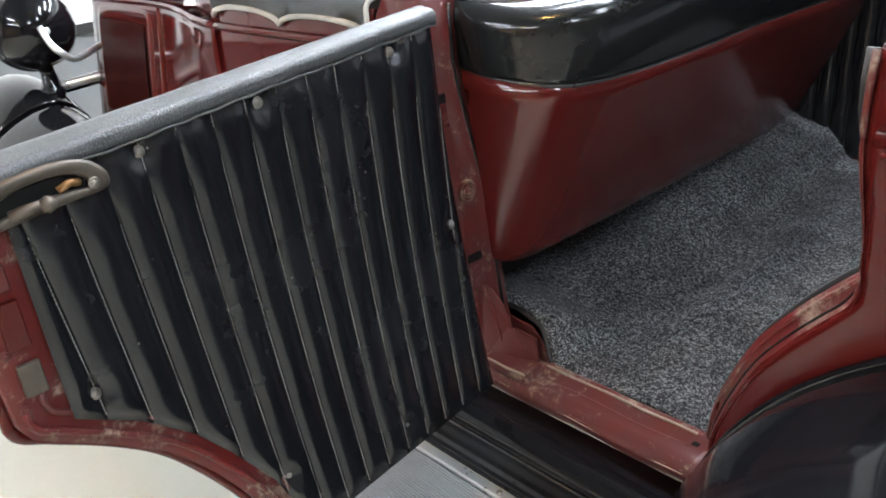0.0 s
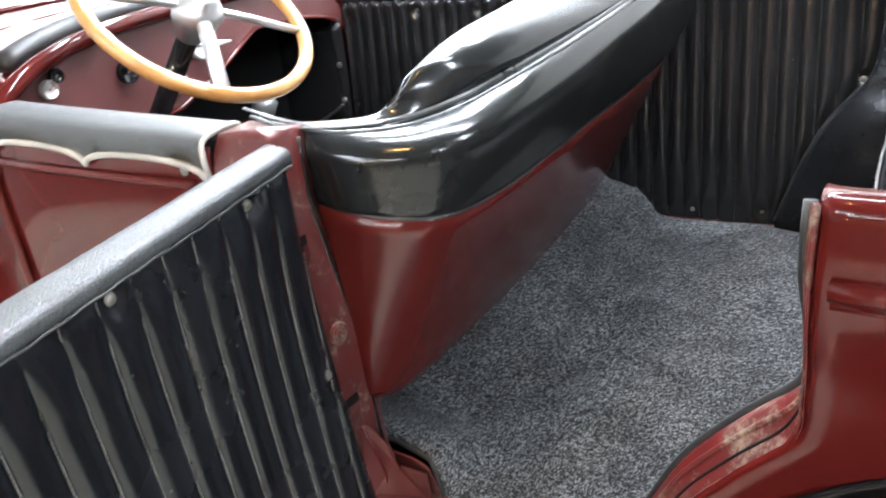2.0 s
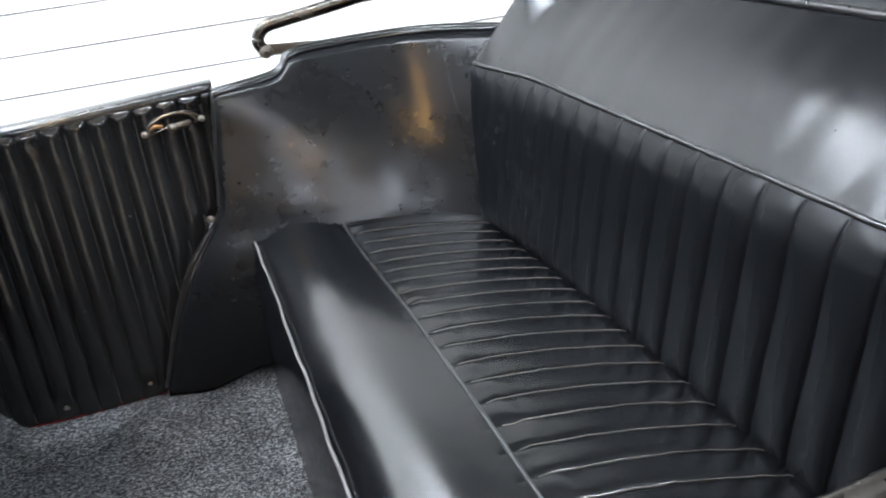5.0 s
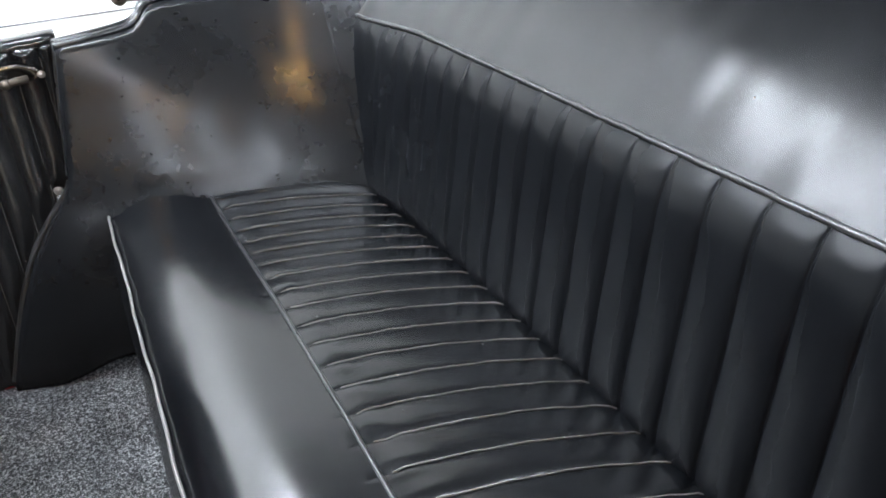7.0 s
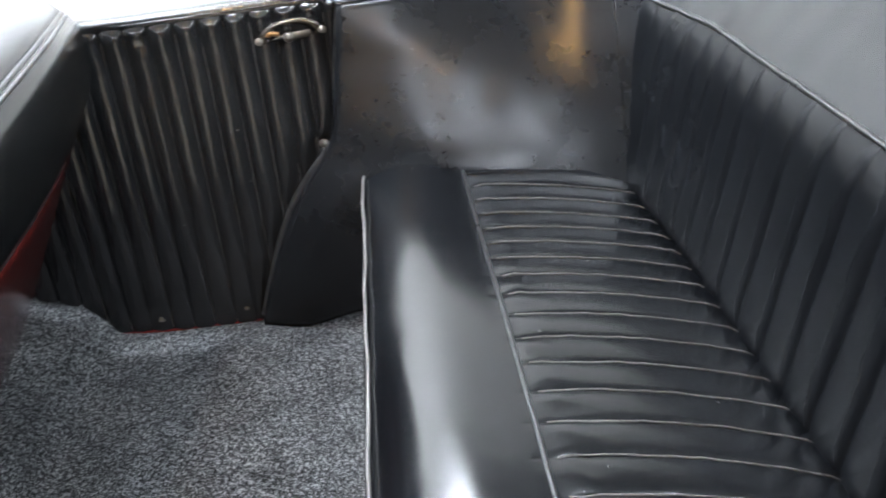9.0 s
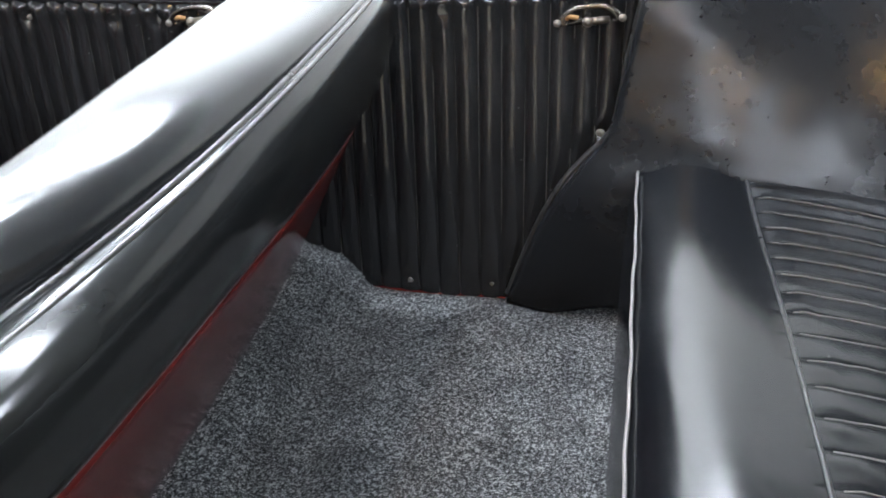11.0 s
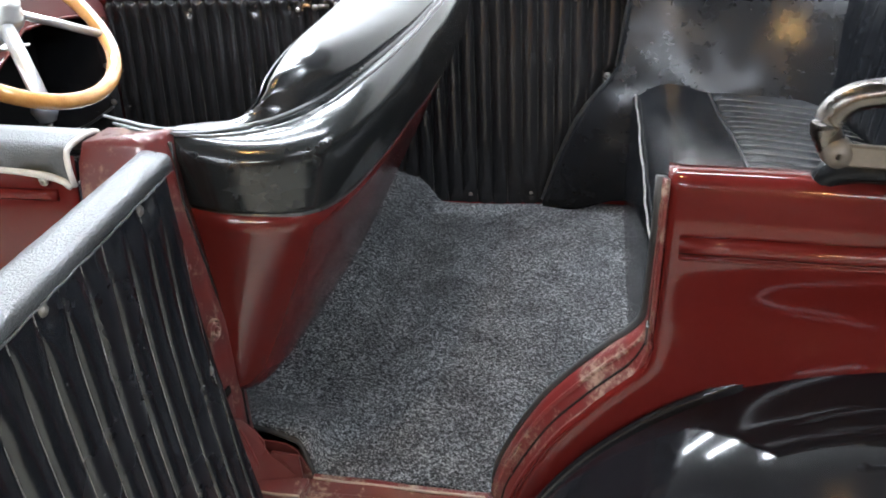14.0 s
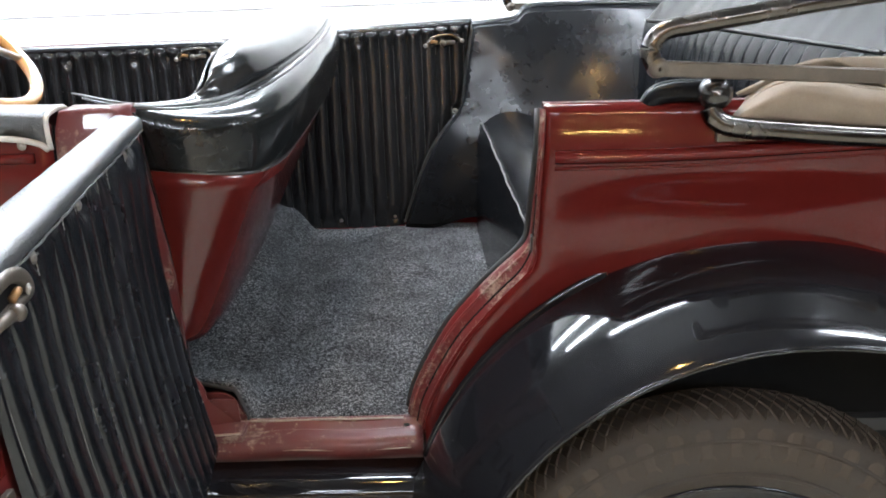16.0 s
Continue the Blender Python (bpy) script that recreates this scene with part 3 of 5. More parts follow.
def gusset():
    """Bent metal bracket at the foot of the pillar: an upright web, a notch, and a low flange by the carpet."""
    bm = bmesh.new()
    outline = ((0.058, 0.032, 0.728), (0.070, 0.038, 0.742), (0.080, 0.046, 0.732), (0.093, 0.055, 0.705), (0.101, 0.058, 0.686), (0.101, 0.058, 0.671), (0.106, 0.058, 0.664), (0.112, 0.058, 0.669), (0.120, 0.058, 0.668), (0.152, 0.062, 0.663), (0.154, 0.062, 0.612), (0.10, 0.058, 0.606), (0.058, 0.032, 0.606))
    f = bm.faces.new([bm.verts.new(p) for p in outline])
    r = bmesh.ops.extrude_face_region(bm, geom=[f])
    bmesh.ops.translate(bm, vec=(-0.001, 0.004, 0.0), verts=[v for v in r["geom"] if isinstance(v, bmesh.types.BMVert)])
    ob = part("pillar_gusset", bm, RED_OLD, car, "worn red bracket at the foot of the pillar")
    box("bracket_foot", (0.07, 0.022, 0.606), (0.163, 0.066, 0.622), RED_OLD, ob, bevel=0.005)
    back = bmesh.new()
    f = back.faces.new([back.verts.new(p) for p in ((0.03, 0.082, 0.675), (0.125, 0.080, 0.668), (0.142, 0.079, 0.658), (0.160, 0.078, 0.622), (0.162, 0.078, 0.59), (0.03, 0.082, 0.59))])
    r = bmesh.ops.extrude_face_region(back, geom=[f])
    bmesh.ops.translate(back, vec=(0, 0.003, 0), verts=[v for v in r["geom"] if isinstance(v, bmesh.types.BMVert)])
    part("bracket_back", back, RED_OLD, ob, "rusty inner plate behind the bracket")
    tube("bare_fold", [Vector((0.071, 0.037, 0.741)), Vector((0.08, 0.044, 0.70)), Vector((0.088, 0.05, 0.65)), Vector((0.09, 0.05, 0.624))], 0.0022, RED_CHIP, ob, "rubbed fold of the bracket", sides=6)
    tube("bare_fold", [Vector((x, 0.0225, 0.6205 + 0.001 * math.sin(90 * x))) for x in [0.075 + 0.088 * k / 10 for k in range(11)]], 0.002, BARE, ob, "bare chipped edge", sides=6)
    return ob


gusset()


# ---- the open rear door ----
def door_x(y, z):
    """The inner face of the open door."""
    s = max(0.0, -y)
    return 0.077 + 0.105 * s + 0.2 * max(0.0, 1.13 - z) ** 2


def sag(y):
    """The old door hangs lower towards its free end."""
    return -0.058 * max(0.0, -y - 0.02)


def on_door(s, z, u=0.0):
    y = -0.012 - s
    return Vector((door_x(y, z) + u, y - 0.1 * u, z + sag(y)))


DOOR = [(0.632, 1.168), (0.63, 1.05), (0.628, 0.95), (0.627, 0.913), (0.60, 0.892), (0.55, 0.857), (0.50, 0.815), (0.46, 0.765), (0.42, 0.70), (0.397, 0.645), (0.388, 0.615)]
DZ = sorted((z, s) for s, z in DOOR)
HEM_LOW = [(0.0, 0.614), (0.352, 0.614), (0.36, 0.635), (0.39, 0.708), (0.43, 0.771), (0.465, 0.818), (0.515, 0.866), (0.578, 0.908)]


def door_end(z):
    return curve_at(DZ, z)


rear_door = new("rear_door")
rear_door.parent = car
tagged(rear_door, "open maroon rear door with pleated black trim")


def door_shell():
    rows = []
    zs = [0.612 + (1.15 - 0.612) * i / 40 for i in range(41)]
    for z in zs:
        e = door_end(z)
        inner = [on_door(e * j / 24, z, -0.003) for j in range(25)]
        outer = [p + Vector((-0.034, -0.004, 0)) for p in inner]
        rows.append(inner + outer[::-1])
    ob = loft("door_shell", rows, RED_WORN, rear_door, "maroon steel door shell with chipped edges", wrap=True)
    line = [(p.x, p.z) for p in smooth_line([(s, 0, z) for s, z in DOOR], 60)]
    lip = [on_door(s + 0.006, z - 0.004, -0.03) for s, z in line]
    tube("door_lip", lip, 0.008, RED, ob, "maroon rolled outer edge", sides=8)
    tube("door_lip", [on_door(s - 0.012, z + 0.006, -0.002) for s, z in line[14:]], 0.0045, RED_WORN, ob, sides=8)
    tube("door_lip", [on_door(s - 0.03, z + 0.018, 0.0) for s, z in line[14:]], 0.0035, RED_OLD, ob, sides=8)
    return ob


shell = door_shell()
PITCH = 0.0438


def stitch_s(k, z):
    """Where stitch line k runs at height z: the lines fan out towards the hinge."""
    return 0.042 + PITCH * k + (0.06 - 0.0115 * k) * (1.15 - z)


DENTS = [(0.082, 1.136), (0.288, 1.138), (0.437, 1.136), (0.552, 0.921), (0.178, 0.652), (0.021, 0.875), (0.37, 0.7), (0.062, 1.147)]


def door_trim():
    """The stuffed pleats, pulled in at the screws and puckered along the top hem."""
    cols = 560
    hi = 1.156
    rows = []
    for i in range(64):
        v = i / 63
        row = []
        for j in range(cols + 1):
            s = 0.004 + (0.578 - 0.004) * j / cols
            zlo = curve_at(HEM_LOW, s)
            z = zlo + (hi - zlo) * v
            kk = (s - 0.042 - 0.06 * (1.15 - z)) / (PITCH - 0.0115 * (1.15 - z))
            f = kk % 1
            wob = 0.06 * math.sin(9 * z + 1.7 * math.floor(kk))
            amp = 0.0095 * (0.35 + 0.65 * sstep(0.01, 0.09, hi - z)) * (0.6 + 0.4 * sstep(0, 0.03, z - zlo))
            h = amp * pleat((f + wob * f * (1 - f)) % 1, 0.55)
            for ds, dz in DENTS:
                d2 = (s - ds) ** 2 + (z - dz) ** 2
                h -= 0.009 * math.exp(-d2 / 0.00028) - 0.003 * math.exp(-d2 / 0.0018)
            h += 0.0013 * noise.noise((s * 18, z * 6, 3.1)) + 0.0006 * noise.noise((s * 45, z * 22, 7.7)) + 0.003 * math.exp(-((hi - z - 0.022) / 0.02) ** 2) * noise.noise((s * 60, 0.3, 1.1))
            h += 0.002 * sstep(0.12, 0.04, hi - z)
            h *= 1 - 0.95 * sstep(0.03, 0.0, hi - z) ** 1.5
            h *= 1 - 0.9 * sstep(0.016, 0.0, min(z - zlo, s - 0.002, 0.58 - s))
            row.append(on_door(s, z, 0.002 + max(h, -0.001)))
        rows.append(row)
    trim = loft("pleated_trim", rows, LEATHER_DOOR, rear_door, "black leathercloth sewn in vertical pleats")
    for k in range(-1, 13):
        top = 1.150 if k < 10 else 1.10
        line = [(stitch_s(k, z), z) for z in [top - 0.53 * i / 420 for i in range(421)]]
        pts = [on_door(s, z, 0.0045) for s, z in line if 0.006 < s < 0.574 and z > curve_at(HEM_LOW, s) + 0.006]
        if len(pts) > 20:
            dash = len(pts)
            tube("stitch_line", pts, 0.00062, THREAD, trim, sides=4, taper=lambda f: 1.0 if int(f * dash + 0.5) % 4 else 0.1)
    for s, z in DENTS:
        screw(trim, on_door(s, z, 0.002), (1, -0.15, 0.1), 0.0042)
    return trim


door_trim()


def door_rail():
    """Grained leathercloth padding along the top of the door."""
    rows = []
    for i in range(50):
        s = -0.002 + 0.632 * i / 49
        w = 0.8 + 0.9 * s
        prof = [(0.007, 1.150), (0.0105, 1.152), (0.0115, 1.1555), (0.0115, 1.162), (0.0105, 1.1655), (0.0075, 1.169), (0.001, 1.1708), (-0.012, 1.1715), (-0.022 * w, 1.173), (-0.036 * w, 1.172), (-0.043 * w, 1.168), (-0.046 * w, 1.158), (-0.046 * w, 1.14), (-0.046 * w, 1.11), (-0.042 * w, 1.10)]
        rows.append([on_door(s, z + 0.0008 * noise.noise((s * 40, u * 90, 0)), u) for u, z in prof])
    ob = loft("padded_top_rail", rows, VINYL, rear_door, "grey grained leathercloth rail", thick=0.002)
    hem = [on_door(s, 1.15 + 0.0012 * noise.noise((s * 22, 0.5, 0.1)) + 0.0006 * math.sin(s * 2 * math.pi / PITCH), 0.011) for s in [0.60 * i / 160 for i in range(161)]]
    tube("rail_hem", hem, 0.0014, VINYL, ob, "wavy rolled hem", sides=6)
    return ob


door_rail()


def pull_handle(parent, place, along, out, length=0.115, width=0.021, label="bronze recessed door handle", plate_metal=None):
    """An oval escutcheon with a lever in its slot."""
    a, o = Vector(along).normalized(), Vector(out).normalized()
    u = o.cross(a).normalized()
    if u.z < 0:
        u = -u
    c = Vector(place)
    rows = []
    n = 40
    for inset, h in ((-0.001, -0.008), (0.0, 0.003), (0.002, 0.005), (0.0105, 0.0055), (0.012, 0.003), (0.0125, -0.005)):
        row = []
        for k in range(n):
            w = 2 * math.pi * k / n
            L, W = length / 2 - inset * 1.5, width - inset * width / 0.021
            cx, sx = math.cos(w), math.sin(w)
            row.append(c + a * (L * math.copysign(abs(cx) ** 0.7, cx)) + u * (W * math.copysign(abs(sx) ** 0.8, sx) - 0.012 * cx * cx) + o * h)
        rows.append(row)
    plate = loft("door_handle", rows, plate_metal or BRONZE, parent, label, wrap=True)
    return plate, c, a, u, o


def handle_fittings(parent, c, a, u, o, owner):
    base = [c + a * x + u * (z - 0.008) + o * 0.0 for x, z in ((-0.046, -0.009), (0.046, -0.009), (0.046, 0.015), (-0.046, 0.015))]
    raw("handle_recess", base, [(0, 1, 2, 3)], DARK, owner, "dark recess", smooth=False)
    tube("lever", [c + a * 0.03 + u * -0.013 + o * 0.001, c + a * 0.016 + u * -0.011 + o * 0.007, c + a * 0.0 + u * -0.011 + o * 0.011], 0.0058, BRONZE, owner, "worn latch lever", sides=10)
    tube("catch", [c + a * -0.04 + u * -0.006 + o * 0.001, c + a * -0.03 + u * -0.002 + o * 0.005, c + a * -0.018 + u * -0.006 + o * 0.003], 0.004, RUST, owner, "rusty catch in the recess", sides=8)
    lathe("lever_knob", [(-0.008, 0.001), (-0.006, 0.006), (0, 0.0085), (0.006, 0.006), (0.008, 0.001)], BRONZE, owner, c + a * -0.002 + u * -0.011 + o * 0.013, "y", "worn ball of the latch lever", n=14)
    for sgn in (-1, 1):
        screw(owner, c + a * (sgn * 0.052) + u * -0.011 + o * 0.006, o, 0.0036)


hp, c_, a_, u_, o_ = pull_handle(rear_door, on_door(0.545, 1.139, 0.012), (0.105, -1, -0.058), (1, 0.105, 0), 0.138)
handle_fittings(rear_door, c_, a_, u_, o_, hp)
# latch on the shut edge
for z0, z1, m_ in ((0.95, 0.985, BRONZE), (1.0, 1.05, RED), (1.06, 1.085, RED_OLD)):
    p_ = on_door(door_end(z0) - 0.028, z0)
    box("latch_plate", (p_.x - 0.004, p_.y - 0.012, p_.z), (p_.x + 0.003, p_.y + 0.01, p_.z + z1 - z0), m_, shell, "worn latch plate", bevel=0.0015)
for z in (0.94, 1.0, 1.08):
    screw(shell, on_door(door_end(z) - 0.012, z, 0.0), (1, 0, 0), 0.0035, RED_OLD)

# ---- the far side: door trims and quarter trim ----
far_side = tagged(new("far_body_side"), "far body side with black pleated trim")
far_side.parent = car
ARCH = [(0.373, 0.624), (0.40, 0.70), (0.43, 0.777), (0.465, 0.845), (0.499, 0.89), (0.535, 0.93), (0.551, 0.96), (0.567, 1.063), (0.585, 1.175)]


def far_trim(name, x0, x1, top, first, arch=False, zbase=0.612, dents=()):
    cols = int((x1 - x0) / 0.0013)
    p = 0.0395
    rows = []
    for i in range(56):
        v = i / 55
        row = []
        for j in range(cols + 1):
            x = x0 + (x1 - x0) * j / cols
            zlo = zbase
            if arch and x > 0.373:
                zlo = curve_at(ARCH, x)
            z = zlo + (top(x) - zlo) * v
            f = (x - first) / p % 1
            amp = 0.0105 * (0.5 + 0.5 * sstep(0, 0.06, z - zlo))
            pucker = math.exp(-((top(x) - z - 0.02) / 0.02) ** 2)
            h = amp * pleat(f, 0.55) + 0.004 * pucker * pleat(f, 0.7)
            for dx, dz in dents:
                d2 = (x - dx) ** 2 + (z - dz) ** 2
                h -= 0.007 * math.exp(-d2 / 0.0002) - 0.003 * math.exp(-d2 / 0.0015)
            h += 0.0016 * noise.noise((x * 15, z * 5, 1.7 + first)) + 0.0006 * noise.noise((x * 40, z * 25, 5.0))
            h *= sstep(0.0, 0.012, top(x) - z)
            row.append(Vector((x, y_far(x, z) - 0.002 - max(h, -0.001), z)))
        rows.append(row)
    ob = loft(name, rows, LEATHER_TRIM, far_side, "black leathercloth sewn in vertical pleats")
    k = 0
    while first + p * k < x1 - 0.01:
        x = first + p * k
        k += 1
        if x < x0 + 0.005:
            continue
        zlo = curve_at(ARCH, x) if arch and x > 0.373 else zbase
        pts = [Vector((x, y_far(x, z) - 0.0035, z)) for z in [zlo + 0.004 + (top(x) - 0.03 - zlo) * i / 24 for i in range(25)]]
        tube("stitch_line", pts, 0.0009, THREAD_DIM, ob, sides=5)
    for dx, dz in dents:
        screw(ob, (dx, y_far(dx, dz) - 0.005, dz), (0, -1, 0.1), 0.0046)
    return ob


top_rear = lambda x: 1.163 + 0.02 * (x + 0.09) / 0.67
top_front = lambda x: 1.15 + 0.004 * (x + 0.75)
far_trim("rear_door_trim", -0.088, 0.585, top_rear, 0.047, True, dents=((0.186, 0.637), (0.345, 0.641), (0.531, 0.939), (0.268, 1.143)))
far_trim("front_door_trim", -0.80, -0.1, top_front, -0.79, False, 0.66, dents=((-0.27, 1.115), (-0.37, 1.115), (-0.56, 1.115), (-0.78, 1.10), (-0.78, 0.86), (-0.36, 0.86)))
for x, z in ((0.505, 1.134), (-0.195, 1.124)):
    pl, c_, a_, u_, o_ = pull_handle(far_side, (x, y_far(x, z) - 0.012, z + 0.006), (1, 0.05, 0.1), (0, -1, 0.05), 0.108, 0.0145, plate_metal=NICKEL)
    handle_fittings(far_side, c_, a_, u_, o_, pl)


def far_cap(name, x0, x1, top, material=LEATHER_TRIM):
    rows = []
    n = int((x1 - x0) / 0.02)
    for i in range(n + 1):
        x = x0 + (x1 - x0) * i / n
        z, y = top(x), y_far(x, top(x))
        w = 0.0016 * math.sin(x * 2 * math.pi / 0.0395)
        prof = [(-0.004, -0.016), (-0.009 + w, -0.006), (-0.006, 0.002 + 0.5 * abs(w)), (0.002, 0.006), (0.02, 0.007), (0.034, 0.003), (0.04, -0.008), (0.041, -0.03)]
        rows.append([Vector((x, y + a, z + b)) for a, b in prof])
    return loft(name, rows, material, far_side, "black leather edge roll", thick=0.002)


far_cap("top_edge_roll", -0.80, -0.098, top_front)
far_cap("top_edge_roll", -0.09, 0.588, top_rear)


def far_quarter():
    """Padded quarter trim beside the rear seat, curving in towards the backrest."""
    rows = []
    for i in range(41):
        v = i / 40
        row = []
        for j in range(49):
            u = j / 48
            z0 = 0.612
            ztop = curve_at([(0.58, 1.176), (0.70, 1.182), (0.715, 1.186), (0.735, 1.21), (0.76, 1.214), (1.1, 1.214), (1.3, 1.214)], 0.58 + 0.6 * u)
            z = z0 + (ztop - z0) * v
            xl = curve_at(sorted((b, a) for a, b in ARCH), z) + 0.004
            x = xl + (1.16 - xl) * u
            ztop2 = curve_at([(0.58, 1.176), (0.70, 1.182), (0.715, 1.186), (0.735, 1.21), (0.76, 1.214), (1.3, 1.214)], x)
            z0 += 0.034 * sstep(0.44, 0.58, x)
            z = z0 + (ztop2 - z0) * v
            hi = soft_at([(0.37, 1.21), (0.6, 1.222), (0.75, 1.262), (0.9, 1.272), (1.0, 1.255), (1.1, 1.19), (1.17, 1.12)], x)
            lo = soft_at([(0.37, 1.172), (0.5, 1.168), (0.6, 1.155), (0.7, 1.125), (0.8, 1.10), (0.9, 1.065), (1.0, 1.02), (1.08, 0.96), (1.17, 0.9)], x)
            k = min(max((z - 0.85) / 0.37, 0), 1)
            k = k * (0.8 + 0.2 * k)
            y = lo + (hi - lo) * k
            low = sstep(0.93, 0.7, z)
            y = y * (1 - low) + low * soft_at([(0.37, 1.172), (0.5, 1.155), (0.6, 1.15), (1.2, 1.1)], x)
            y -= 0.003 * math.exp(-((z - 0.88) / 0.05) ** 2) * sstep(0.4, 0.52, x) * sstep(0.75, 0.6, x)
            y -= 0.006 * math.sin(math.pi * min(1, max(0, (x - xl) / 0.3))) * (1 - low)
            y -= (0.014 * math.sin(math.pi * min(1, max(0, (z - 0.59) / 0.34))) + 0.008 * sstep(0.88, 0.62, z)) * sstep(0.4, 0.5, x - xl + 0.42)
            y += 0.004 * noise.noise((x * 7, z * 7, 9.0)) + 0.0015 * noise.noise((x * 19, z * 19, 2.0))
            row.append(Vector((x, y, z)))
        rows.append(row)
    ob = loft("quarter_trim", rows, LEATHER_SIDE, far_side, "smooth padded black leather panel beside the seat", thick=0.003, offset=1.0)
    arch = [Vector((x + 0.003, y_far(x, z) - 0.009, z)) for x, z in ARCH]
    tube("arch_piping", smooth_line(arch, 50), 0.0055, PIPING_BLACK, ob, "black leather welt", sides=8)
    tube("arch_piping", [p + Vector((0.010, -0.001, 0.001)) for p in smooth_line(arch, 50)[:34]], 0.003, PIPING_WORN, ob, "pale worn piping", sides=8)
    tube("arch_piping", [p + Vector((0.010, -0.001, 0.001)) for p in smooth_line(arch, 50)[33:]], 0.0042, PIPING_BLACK, ob, sides=8)
    topline = [Vector(p) for p in ((0.586, 1.216, 1.176), (0.64, 1.222, 1.18), (0.70, 1.242, 1.184), (0.722, 1.25, 1.196), (0.735, 1.256, 1.212), (0.78, 1.268, 1.217), (0.9, 1.274, 1.217), (1.0, 1.257, 1.217), (1.1, 1.192, 1.217), (1.16, 1.13, 1.217))]
    tube("top_edge_roll", smooth_line(topline, 60), 0.0075, LEATHER, ob, sides=8)
    tube("top_edge_roll", [p + Vector((0, 0.014, 0.002)) for p in smooth_line(topline, 60)], 0.008, LEATHER_TRIM, ob, sides=8)
    for x, z in ((0.742, 1.207),):
        screw(ob, (x, 1.252, z), (0, -1, 0.2), 0.004)
    # upright seam just ahead of the backrest
    seam = []
    for i in range(14, 41):
        r = rows[i]
        j = max(k for k in range(48) if r[k].x <= 1.018)
        f = (1.018 - r[j].x) / (r[j + 1].x - r[j].x)
        seam.append(r[j].lerp(r[j + 1], f) + Vector((-0.002, -0.003, 0)))
    tube("trim_seam", seam, 0.002, LEATHER_SIDE, ob, "sewn seam beside the backrest", sides=6)
    return ob


far_quarter()


def far_outer():
    """The outer skin on the far side, from the bonnet to the tail, with its bead."""
    rows = []
    for i in range(30):
        z = 0.5 + (1.16 - 0.5) * i / 29
        rows.append([Vector((x, 1.262 + 0.06 * (z - 0.9) - 0.05 * sstep(0.8, 0.5, z) + 0.05 * sstep(0.3, 0.9, x) - 0.42 * sstep(0.95, 1.75, x) ** 1.5 - 0.05 * sstep(-0.55, -1.1, x), z)) for x in [-1.05 + 2.8 * j / 60 for j in range(61)]])
    return loft("outer_panel", rows, RED, far_side, "glossy maroon painted steel panel", thick=0.012, offset=1.0)


far_outer()


def tail_panel():
    rows = []
    for i in range(20):
        z = 0.5 + (1.16 - 0.5) * i / 19
        ya, yb = y_near(z, 1.75), 1.262 + 0.06 * (z - 0.9) - 0.37
        rows.append([Vector((1.75 + 0.05 * math.sin(math.pi * j / 24), ya + (yb - ya) * j / 24, z)) for j in range(25)])
    return loft("tail_panel", rows, RED, car, "maroon painted rear panel", thick=0.01)


tail_panel()

tube("trim_foot_edge", [Vector((x, y_far(x, 0.61) - 0.006, 0.611)) for x in (-0.085, 0.05, 0.2, 0.372)], 0.0035, RED, far_side, "maroon edge below the trim", sides=6)

# ---- carpet ----
def carpet_z(x, y):
    fold = 0.085 + 0.012 * math.sin(5 * y) + 0.02 * sstep(0.5, 0.1, y)
    lift = 0.1 + 0.9 * sstep(0.25, 0.9, y)
    z = 0.605 + 0.05 * sstep(fold + 0.03, fold - 0.03, x) * lift + 0.33 * max(0.0, fold - x) * lift
    rip = (x - (0.30 - 0.1 * y)) / 0.03
    z += (0.010 * math.exp(-rip * rip) - 0.006 * math.exp(-(rip + 2) ** 2)) * sstep(0.15, 0.35, y) * sstep(1.05, 0.7, y)
    return z + 0.006 * noise.noise((x * 6, y * 6, 0.4)) + 0.068 * sstep(0.27, 0.10, y) * sstep(0.172, 0.140, x) * sstep(-0.25, -0.02, x)


def carpet_near(x):
    """The near cut edge."""
    return 0.084 + curve_at([(-0.1, 0.0), (0.0, 0.008), (0.07, 0.012), (0.12, 0.01), (0.15, 0.005), (0.17, 0.0)], x) + 0.003 * math.sin(25 * x)


def carpet():
    rows = []
    nx, ny = 90, 110
    for i in range(nx + 1):
        x = -0.22 + 0.92 * i / nx
        y0, y1 = carpet_near(x), 1.186
        rows.append([Vector((x, y0 + (y1 - y0) * j / ny, carpet_z(x, y0 + (y1 - y0) * j / ny))) for j in range(ny + 1)])
    ob = loft("carpet", rows, CARPET, thick=0.008, offset=-1.0)
    lip = [Vector((x, carpet_near(x) - 0.001, carpet_z(x, carpet_near(x)) - 0.002)) for x in [0.05 + 0.125 * i / 30 for i in range(31)]]
    tube("bound_edge", lip, 0.0045, BLACK_DULL, ob, "black bound edge of the carpet", sides=8)
    return tagged(ob, "dark grey heather carpet laid over the rear floor", "carpet")


carpet()

